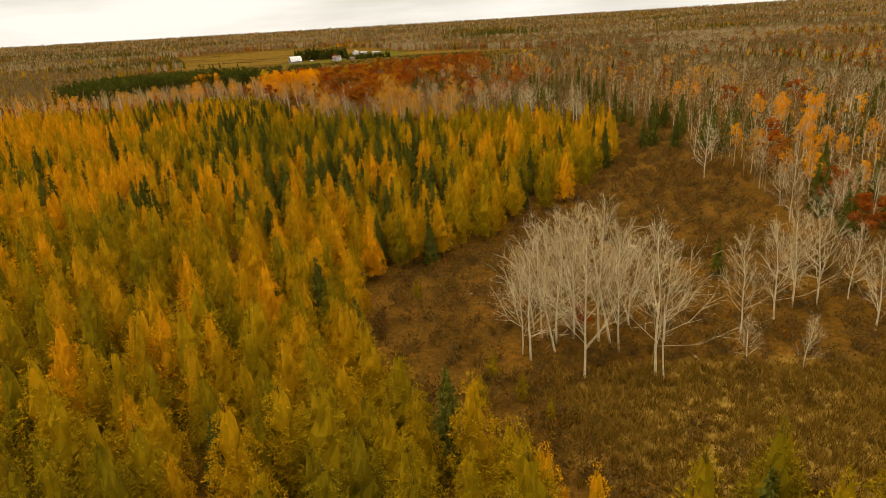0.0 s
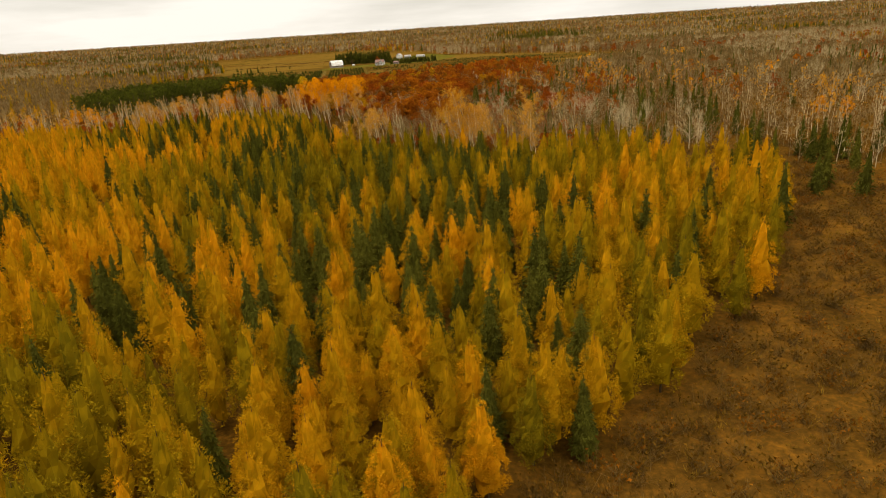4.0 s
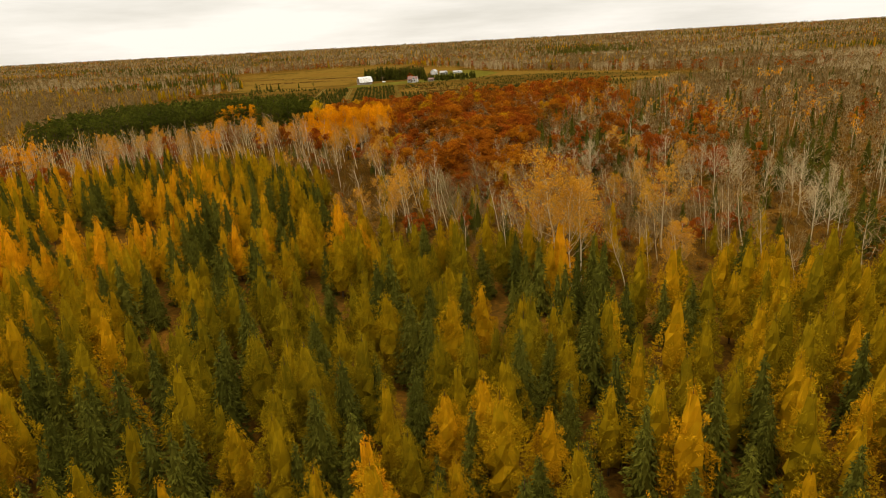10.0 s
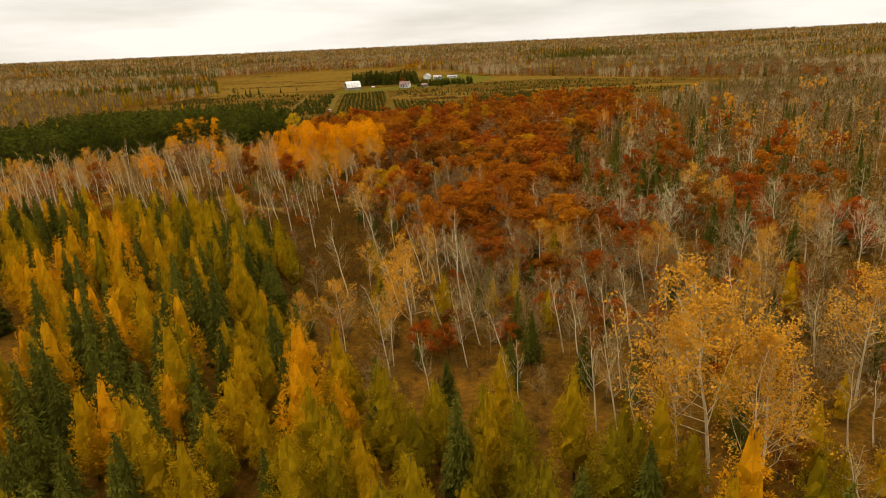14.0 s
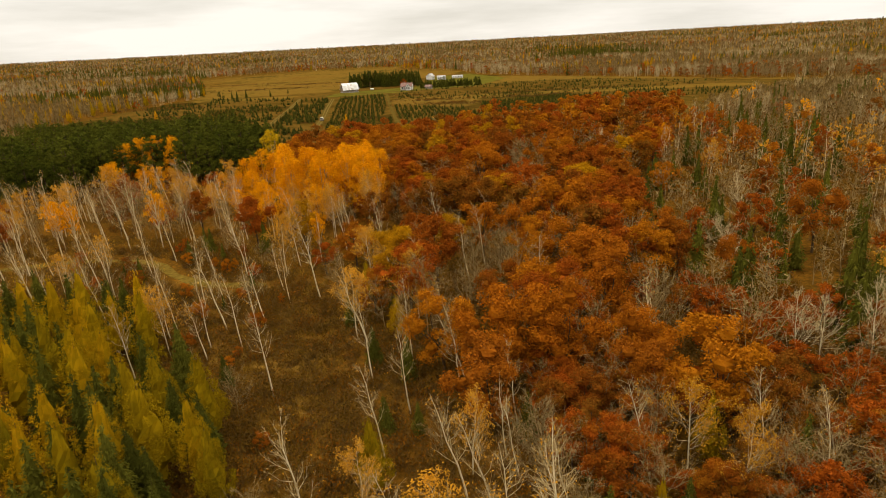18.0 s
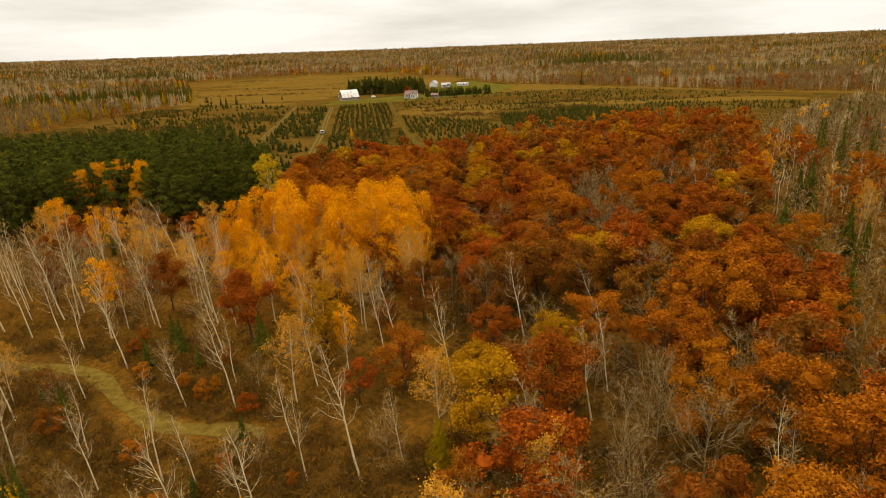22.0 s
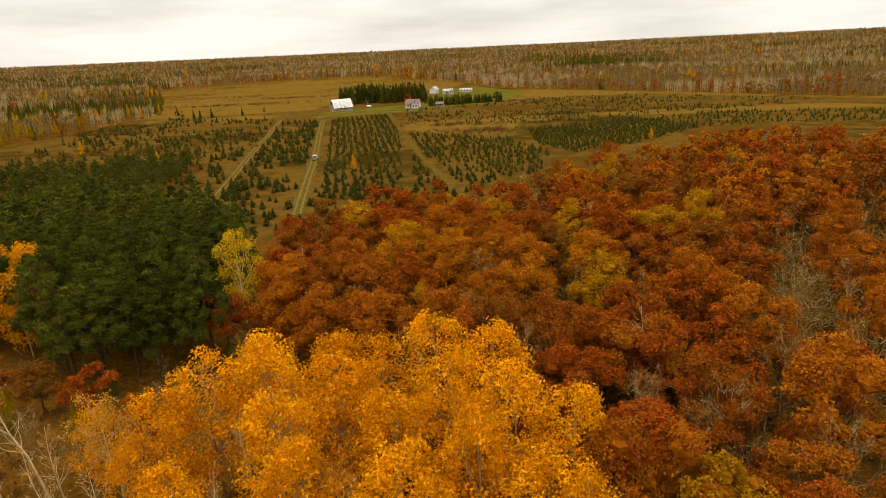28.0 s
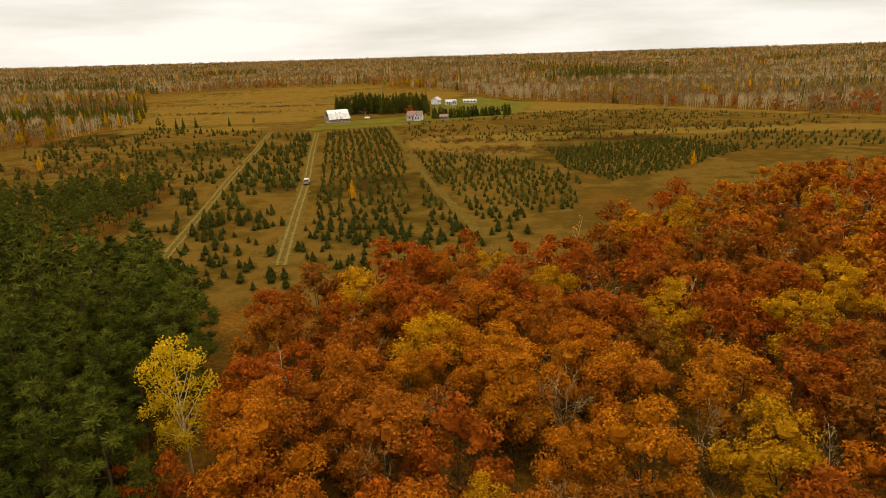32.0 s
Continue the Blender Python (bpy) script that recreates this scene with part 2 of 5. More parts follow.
def ground_material():
    m, nt, out = shader("ground_soil_and_grass")

    def at(name):
        a = nt.nodes.new("ShaderNodeAttribute")
        a.attribute_name = name
        return a.outputs["Fac"]

    fine = noise_node(nt, 1.3, 6.0, rough=0.7)
    mid = noise_node(nt, 0.11, 4.0)
    wide = noise_node(nt, 0.012, 3.0)
    litter = ramp_node(nt, [(0.32, (0.028, 0.014, 0.0022)), (0.50, (0.081, 0.037, 0.0052)), (0.68, (0.177, 0.072, 0.0074))])
    nt.links.new(math_node(nt, "ADD", math_node(nt, "MULTIPLY", fine, 0.6), math_node(nt, "MULTIPLY", mid, 0.4)), litter.inputs[0])
    field = ramp_node(nt, [(0.37, (0.033, 0.017, 0.0031)), (0.44, (0.052, 0.030, 0.0043)), (0.50, (0.097, 0.051, 0.0083)), (0.56, (0.051, 0.029, 0.0043)), (0.62, (0.088, 0.041, 0.0062)), (0.70, (0.055, 0.024, 0.0037))])
    nt.links.new(math_node(nt, "ADD", math_node(nt, "MULTIPLY", wide, 0.55), math_node(nt, "ADD", math_node(nt, "MULTIPLY", mid, 0.3), math_node(nt, "MULTIPLY", fine, 0.15))), field.inputs[0])
    lawn = ramp_node(nt, [(0.3, (0.068, 0.058, 0.0079)), (0.7, (0.097, 0.078, 0.0104))])
    nt.links.new(mid, lawn.inputs[0])
    dry = ramp_node(nt, [(0.3, (0.115, 0.060, 0.008)), (0.7, (0.300, 0.172, 0.030))])
    nt.links.new(math_node(nt, "ADD", math_node(nt, "MULTIPLY", mid, 0.6), math_node(nt, "MULTIPLY", fine, 0.4)), dry.inputs[0])

    def edge(w):
        s = math_node(nt, "ADD", w, math_node(nt, "MULTIPLY", math_node(nt, "SUBTRACT", mid, 0.5), 0.9))
        mr = nt.nodes.new("ShaderNodeMapRange")
        mr.inputs["From Min"].default_value, mr.inputs["From Max"].default_value = 0.35, 0.65
        nt.links.new(s, mr.inputs[0])
        return mr.outputs[0]

    c = mix_col(nt, edge(at("field")), litter.outputs[0], field.outputs[0])
    hay = ramp_node(nt, [(0.36, (0.070, 0.040, 0.0065)), (0.46, (0.115, 0.068, 0.0108)), (0.54, (0.144, 0.078, 0.0126)), (0.66, (0.103, 0.051, 0.0081))])
    nt.links.new(math_node(nt, "ADD", math_node(nt, "MULTIPLY", wide, 0.5), math_node(nt, "MULTIPLY", mid, 0.5)), hay.inputs[0])
    c = mix_col(nt, math_node(nt, "MULTIPLY", edge(at("hay")), 0.75), c, hay.outputs[0])
    c = mix_col(nt, edge(at("dry")), c, dry.outputs[0])
    c = mix_col(nt, edge(at("lawn")), c, lawn.outputs[0])
    b = nt.nodes.new("ShaderNodeBsdfPrincipled")
    b.inputs["Roughness"].default_value = 0.95
    b.inputs["Specular IOR Level"].default_value = 0.0
    nt.links.new(c, b.inputs["Base Color"])
    bp = nt.nodes.new("ShaderNodeBump")
    bp.inputs["Strength"].default_value = 0.6
    bp.inputs["Distance"].default_value = 0.3
    nt.links.new(fine, bp.inputs["Height"])
    nt.links.new(bp.outputs[0], b.inputs["Normal"])
    nt.links.new(b.outputs[0], out.inputs[0])
    return m


MAT_TRACK = plain_material("track_tan_dirt", (0.059, 0.037, 0.0063), (0.098, 0.062, 0.0117), 0.9, 0.95)
MAT_TRAIL = plain_material("trail_trodden_grass", (0.080, 0.050, 0.008), (0.135, 0.084, 0.015), 0.9, 0.95)
MAT_RUT = plain_material("wheel_rut_pale_dirt", (0.098, 0.064, 0.0156), (0.140, 0.094, 0.0265), 0.9, 0.95)

# ---- plan ----
rng = np.random.RandomState(7)
TRACK_LINE = np.array([(e[0], e[1]) for t, e, g, r in PATH])


def off_path(x, y):
    return float(np.sqrt(((TRACK_LINE - (x, y)) ** 2).sum(1)).min())


def inside(poly, x, y):
    hit, n = False, len(poly)
    for i in range(n):
        (x1, y1), (x2, y2) = poly[i], poly[i - 1]
        if (y1 > y) != (y2 > y) and x < (x2 - x1) * (y - y1) / (y2 - y1) + x1:
            hit = not hit
    return hit


def inside_all(poly, X, Y):
    hit = np.zeros(X.shape, bool)
    n = len(poly)
    for i in range(n):
        (x1, y1), (x2, y2) = poly[i], poly[i - 1]
        if y1 == y2:
            continue
        cross = ((y1 > Y) != (y2 > Y)) & (X < (x2 - x1) * (Y - y1) / (y2 - y1) + x1)
        hit ^= cross
    return hit


LARCH_ZONE = [(-2, 8), (34, 6), (32, 40), (10, 40), (-2, 48), (-6, 57), (-12, 66), (-15, 80), (-16, 90), (-13, 100), (-6, 104), (0, 111), (12, 126), (24, 139), (42, 168), (51, 195), (53, 216), (29, 231),
              (-8, 231), (-26, 243), (-48, 247), (-63, 264), (-74, 277), (-92, 296), (-138, 336), (-165, 306), (-199, 311), (-330, 330), (-330, 0), (-40, 0)]
GAP_ZONE = [(-118, 255), (-104, 248), (-96, 262), (-108, 276), (-122, 270)]
SPRUCE_ZONE = [(-75, 130), (-10, 120), (8, 165), (-5, 225), (-60, 255), (-90, 270), (-80, 200)]
BIRCH_ZONE = [(-64, 266), (-48, 249), (-26, 245), (-6, 233), (28, 233), (30, 262), (2, 300), (-20, 300), (-55, 306), (-58, 345), (-75, 350)]
TWIGGY_ZONE = [(-50, 410), (-34, 408), (-28, 428), (-8, 436), (-2, 468), (-24, 478), (-36, 448), (-50, 432)]
MEADOW_ZONE = [(10, 42), (34, 42), (90, 30), (95, 70), (58, 108), (76, 205), (60, 232), (53, 216), (51, 195), (42, 168), (24, 139), (12, 126), (0, 111), (-6, 104), (-13, 100), (-16, 90), (-15, 80), (-12, 66), (-6, 57)]
EAST_ZONE = [(95, 70), (58, 108), (76, 205), (60, 232), (30, 235), (30, 262), (2, 300), (-15, 315), (-16, 390), (12, 460), (40, 540), (140, 640), (420, 640), (420, 60)]
OAK_ZONE = [(-56, 306), (-20, 302), (-16, 320), (-18, 390), (10, 460), (38, 545), (12, 566), (-40, 534), (-60, 522), (-76, 494), (-92, 498), (-110, 489), (-121, 468),
            (-117, 446), (-100, 425), (-70, 400), (-70, 360)]
WEST_ZONE = [(-138, 338), (-128, 372), (-104, 372), (-84, 352), (-72, 356), (-72, 398), (-104, 424), (-122, 452), (-140, 436), (-165, 396), (-205, 372), (-330, 400), (-330, 334), (-199, 313), (-165, 308)]
PINE_ZONE = [(-119, 432), (-118, 446), (-121, 456), (-128, 476), (-140, 492), (-172, 506), (-222, 490), (-250, 440), (-232, 392), (-205, 380), (-170, 412), (-160, 436), (-150, 440), (-136, 428)]
PINE_ROW = [(-186, 600), (-176, 540), (-196, 530), (-300, 548), (-300, 572), (-220, 580)]
WEST_WOOD = [(-330, 402), (-255, 400), (-260, 450), (-232, 500), (-300, 545), (-330, 700), (-318, 745), (-312, 826), (-395, 1000), (-585, 1064), (-900, 1100), (-900, 300), (-330, 300)]
FIELD_ZONE = [(-130, 492), (-110, 492), (-76, 500), (-42, 536), (12, 568), (40, 556), (140, 650), (260, 640), (230, 720), (149, 763), (61, 852), (-24, 938), (-60, 990), (-83, 1080),
              (-140, 1180), (-259, 1371), (-424, 1310), (-489, 1268), (-511, 1218), (-391, 1001), (-310, 828), (-318, 745), (-325, 640), (-300, 575), (-186, 602), (-174, 512)]
HAY_ZONES = [[(-312, 800), (-190, 822), (-190, 920), (-100, 1000), (-83, 1080), (-140, 1180), (-259, 1371), (-424, 1310), (-489, 1268), (-511, 1218), (-391, 1001)],
             [(-116, 676), (-60, 650), (-56, 700), (60, 712), (150, 700), (120, 735), (-60, 726), (-118, 716)], [(-60, 842), (40, 850), (149, 756), (230, 690), (230, 725), (149, 770), (61, 860), (-24, 938), (-50, 930)],
             [(-300, 770), (-210, 770), (-215, 800), (-305, 800)]]
LAWN_ZONE = [(-184.3, 758.0), (-146.5, 776.9), (-61.4, 816.6), (-33.1, 909.2), (-75.6, 1022.6), (-110.6, 984.8), (-110.6, 843.0), (-155.9, 820.4), (-184.3, 801.5)]
DRY_ZONE = [(6, 62), (18, 68), (30, 69), (42, 64), (55, 68), (72, 62), (80, 52), (66, 44), (50, 38), (34, 43), (14, 44)]
GLADE_ZONE = [(-74, 279), (-92, 298), (-136, 338), (-128, 372), (-104, 372), (-84, 353), (-80, 350), (-82, 322), (-70, 300)]
CLEARING = [(-64, 276), (-70, 300), (-82, 322), (-80, 350), (-76, 352), (-70, 330), (-60, 300), (-57, 280)]
TRAIL = [(-150, 359), (-136, 364), (-122, 366), (-113, 362), (-108, 356), (-103, 351), (-95, 349), (-88, 350)]
LANE = [(-128, 515), (-145, 610), (-158, 675), (-172, 748)]
LANE_WEST = [(-155, 520), (-172, 605), (-187, 685), (-202, 762)]
LANE_EAST = [(-86, 535), (-99, 590), (-110, 645), (-123, 715), (-134, 775)]
FARM_ROAD = [(-193.7, 782.6), (-155.9, 788.2), (-137.0, 793.9), (-108.7, 801.5), (-61.4, 816.6), (4.7, 844.9), (35.9, 831.7), (85.0, 782.6), (136.1, 731.5), (203.2, 673.0)]


def near_line(line, x, y, w):
    for (x1, y1), (x2, y2) in zip(line, line[1:]):
        dx, dy = x2 - x1, y2 - y1
        k = max(0.0, min(1.0, ((x - x1) * dx + (y - y1) * dy) / (dx * dx + dy * dy)))
        if math.hypot(x - x1 - k * dx, y - y1 - k * dy) < w:
            return True
    return False


# ---- ground ----


def height_at(X, Y):
    """Gentle swells near by; the land rises a little towards the horizon."""
    near = 0.25 * np.sin(X * 0.045 + 1.3) * np.sin(Y * 0.038) + 0.12 * np.sin(X * 0.13 + Y * 0.09)
    far = np.hypot(X, Y)
    return near * np.clip(1.0 - far / 2500, 0, 1) + 13.0 * np.clip((far - 1500) / 3400, 0, 1.3) ** 1.5


def sheet(xs, ys):
    X, Y = np.meshgrid(xs, ys)
    Z = height_at(X, Y)
    V = np.stack([X, Y, Z], -1).reshape(-1, 3)
    w, h = len(xs), len(ys)
    i = (np.arange(h - 1)[:, None] * w + np.arange(w - 1)[None]).ravel()
    F = np.stack([i, i + 1, i + 1 + w, i + w], 1)
    return V, F


def mesh_from(name, V, F, mats, mat_index=None, attrs=None, smooth=False):
    """A mesh of quads or triangles from arrays."""
    F = np.asarray(F, np.int32)
    sides = F.shape[1]
    me = bpy.data.meshes.new(name)
    me.vertices.add(len(V))
    me.vertices.foreach_set("co", np.asarray(V, np.float32).ravel())
    me.loops.add(F.size)
    me.loops.foreach_set("vertex_index", F.ravel())
    me.polygons.add(len(F))
    me.polygons.foreach_set("loop_start", np.arange(0, F.size, sides, dtype=np.int32))
    if mat_index is not None:
        me.polygons.foreach_set("material_index", np.asarray(mat_index, np.int32))
    if smooth:
        me.polygons.foreach_set("use_smooth", np.ones(len(F), bool))
    for m in mats if isinstance(mats, (list, tuple)) else [mats]:
        me.materials.append(m)
    for key, val in (attrs or {}).items():
        a = me.attributes.new(key, "FLOAT", "POINT")
        a.data.foreach_set("value", np.asarray(val, np.float32))
    me.update(calc_edges=True)
    return me


gx = np.unique(np.concatenate([np.geomspace(345, 8000, 14) * -1 - 0, np.arange(-345, 250, 5.0), np.geomspace(250, 8000, 14)]))
gy = np.unique(np.concatenate([-np.geomspace(40, 4000, 9), np.arange(-40, 1100, 5.0), np.geomspace(1100, 9000, 16)]))
GV, GF = sheet(gx, gy)
field_w = inside_all(FIELD_ZONE, GV[:, 0], GV[:, 1]).astype(float)
lawn_w = inside_all(LAWN_ZONE, GV[:, 0], GV[:, 1]).astype(float)
dry_w = (inside_all(DRY_ZONE, GV[:, 0], GV[:, 1]) * 1.0) + 0.5 * inside_all(CLEARING, GV[:, 0], GV[:, 1]) + 0.28 * inside_all(GLADE_ZONE, GV[:, 0], GV[:, 1])
hay_w = sum(inside_all(z, GV[:, 0], GV[:, 1]).astype(float) for z in HAY_ZONES)


def soften(w, times):
    """Zone weights that fade over some metres."""
    g = w.reshape(len(gy), len(gx))
    for _ in range(times):
        g = (g + np.roll(g, 1, 0) + np.roll(g, -1, 0) + np.roll(g, 1, 1) + np.roll(g, -1, 1)) / 5
    return g.ravel()


field_w, hay_w, dry_w, lawn_w = soften(field_w, 1), soften(hay_w, 4), soften(dry_w, 4), soften(lawn_w, 1)
ground = new("ground", mesh_from("ground", GV, GF, ground_material(), attrs={"field": field_w, "hay": hay_w, "lawn": lawn_w, "dry": dry_w}, smooth=True))
tagged(ground, "brown leaf litter and tan grass on nearly flat land", "ground", kind="structure")


def ribbon(name, line, width, lift, mat, label, wander=0.3, parent=None):
    """A strip of worn ground along a line."""
    pts = []
    for (x1, y1), (x2, y2) in zip(line, line[1:]):
        n = max(2, int(math.hypot(x2 - x1, y2 - y1) / 3))
        pts += [(x1 + (x2 - x1) * k / n, y1 + (y2 - y1) * k / n) for k in range(n)]
    pts.append(line[-1])
    P = np.array(pts, float)
    for _ in range(6):
        P[1:-1] = (P[:-2] + 2 * P[1:-1] + P[2:]) / 4
    D = np.gradient(P, axis=0)
    D /= np.linalg.norm(D, axis=1)[:, None]
    N = np.stack([-D[:, 1], D[:, 0]], 1)
    wl, wr = [width / 2 * (1 + wander * rng.uniform(-1, 1, len(P))) for _ in range(2)]
    L, R = P + N * wl[:, None], P - N * wr[:, None]
    V = []
    for q in (L, P, R):
        V.append(np.column_stack([q, height_at(q[:, 0], q[:, 1]) + lift]))
    V = np.concatenate(V)
    n = len(P)
    i = np.arange(n - 1)
    F = np.concatenate([np.stack([i + n, i + n + 1, i + 1, i], 1), np.stack([i + 2 * n, i + 2 * n + 1, i + n + 1, i + n], 1)])
    ob = new(name, mesh_from(name, V, F, mat, smooth=True))
    if parent:
        ob.parent = parent
    else:
        tagged(ob, label, "track", kind="structure")
    return ob


def lane_with_ruts(name, line, width, label, gauge=1.7):
    base = ribbon(name, line, width, 0.07, MAT_TRACK, label)
    for s in (-1, 1):
        shifted = [(x + s * gauge / 2, y) for x, y in line]
        ribbon("wheel_rut", shifted, 0.6, 0.10, MAT_RUT, "", 0.25, base)


ribbon("forest_trail", TRAIL, 2.4, 0.05, MAT_TRAIL, "grassy tan trail through the birch wood", 0.6)
lane_with_ruts("farm_lane", LANE, 4.2, "pale dirt lane with wheel ruts between tree rows")
lane_with_ruts("farm_lane", LANE_WEST, 3.0, "pale dirt lane between scattered young firs")
ribbon("farm_lane", LANE_EAST, 2.4, 0.06, MAT_TRACK, "grassy lane along the young tree rows")
ribbon("farm_road", FARM_ROAD, 5.0, 0.06, MAT_TRACK, "pale dirt farm road past barn and house")

# ---- tree shapes, as arrays ----


def unit(a):
    return a / np.maximum(np.linalg.norm(a, axis=-1, keepdims=True), 1e-9)


def cards(C, U, L, W, r, taper=0.5, face=None, loose_turn=0.45):
    """Leaf sprays at C along U, of length L and width W, turned at random or roughly towards face."""
    n = len(C)
    U = unit(U)
    S = unit(np.cross(U, r.normal(size=(n, 3)) if face is None else unit(face) + r.normal(0, loose_turn, (n, 3))))
    L, W = np.broadcast_to(np.asarray(L, float), n)[:, None] / 2, np.broadcast_to(np.asarray(W, float), n)[:, None] / 2
    return np.stack([C - U * L - S * W, C - U * L * taper + S * W, C + U * L], 1).reshape(-1, 3)


def tube(P, R, sides=5):
    """A tapered limb through the points P with radii R."""
    P, R = np.asarray(P, float), np.asarray(R, float)
    D = unit(np.gradient(P, axis=0))
    A = unit(np.cross(D, (0.31, 0.95, 0.12)))
    B = np.cross(D, A)
    ang = np.arange(sides) * 2 * math.pi / sides
    V = (P[:, None] + R[:, None, None] * (np.cos(ang)[None, :, None] * A[:, None] + np.sin(ang)[None, :, None] * B[:, None])).reshape(-1, 3)
    F = []
    for k in range(len(P) - 1):
        for s in range(sides):
            a, b = k * sides + s, k * sides + (s + 1) % sides
            F.append((a, b, b + sides, a + sides))
    return V, np.array(F)


def twigs(A, B, w, r):
    """Thin tapered slips from A to B."""
    n = len(A)
    S = unit(np.cross(B - A, r.normal(size=(n, 3)))) * (np.broadcast_to(np.asarray(w, float), n)[:, None] / 2)
    return np.stack([A - S, A + S, B], 1).reshape(-1, 3)


def each_three(V):
    return np.arange(len(V)).reshape(-1, 3)


def join(parts):
    """Several (V, F) into one."""
    Vs, Fs, o = [], [], 0
    for V, F in parts:
        Vs.append(V)
        Fs.append(np.asarray(F) + o)
        o += len(V)
    return np.concatenate(Vs), np.concatenate(Fs)


def loose(V):
    return V, each_three(V)


def tri_mesh(V, F4):
    """Quads split in two, as loose corners."""
    T = np.concatenate([F4[:, [0, 1, 2]], F4[:, [0, 2, 3]]])
    return V[T].reshape(-1, 3)


def crown_profile(t, base, power):
    """How wide a cone crown is at the share t of its height: widest low down, round at the top."""
    return np.maximum(1 - t, 0) ** power * (0.62 + 0.38 * np.clip((t - base) / 0.22, 0, 1))


def lobe_core(cen, rad, r, fill=0.78, sides=7, rings=5, tall=1.0):
    """The closed inner bodies of leafy lobes."""
    out = []
    for c, q in zip(cen, rad):
        p = np.linspace(0.12, math.pi - 0.12, rings)
        a = np.arange(sides) * 6.283 / sides + r.uniform(0, 1)
        R = q * fill * r.uniform(0.8, 1.15, (rings, sides))
        V = np.stack([np.sin(p)[:, None] * np.cos(a)[None] * R, np.sin(p)[:, None] * np.sin(a)[None] * R, np.cos(p)[:, None] * R * tall], -1).reshape(-1, 3) + c
        i = (np.arange(rings - 1)[:, None] * sides + np.arange(sides)[None])
        j = (np.arange(rings - 1)[:, None] * sides + (np.arange(sides)[None] + 1) % sides)
        out.append(tri_mesh(V, np.stack([i, i + sides, j + sides, j], -1).reshape(-1, 4)))
    return np.concatenate(out)


def cone_body(r, h, rad, base, power, droop, rings=9, sides=9):
    """The close inner foliage of a cone crown, lumpy like its boughs."""
    t = np.linspace(base, 0.90, rings)
    a = np.arange(sides)[None] * 6.283 / sides + r.uniform(0, 0.5, (rings, 1))
    R = (rad * crown_profile(t, base, power) + 0.03)[:, None] * r.uniform(0.62, 1.22, (rings, sides))
    Z = t[:, None] * h - droop * R * 0.6 + r.normal(0, 0.012 * h, (rings, sides))
    V = np.stack([np.cos(a) * R, np.sin(a) * R, Z], -1).reshape(-1, 3)
    i = np.arange(rings - 1)[:, None] * sides + np.arange(sides)[None]
    j = np.arange(rings - 1)[:, None] * sides + (np.arange(sides)[None] + 1) % sides
    return tri_mesh(V, np.stack([i, j, j + sides, i + sides], -1).reshape(-1, 4))


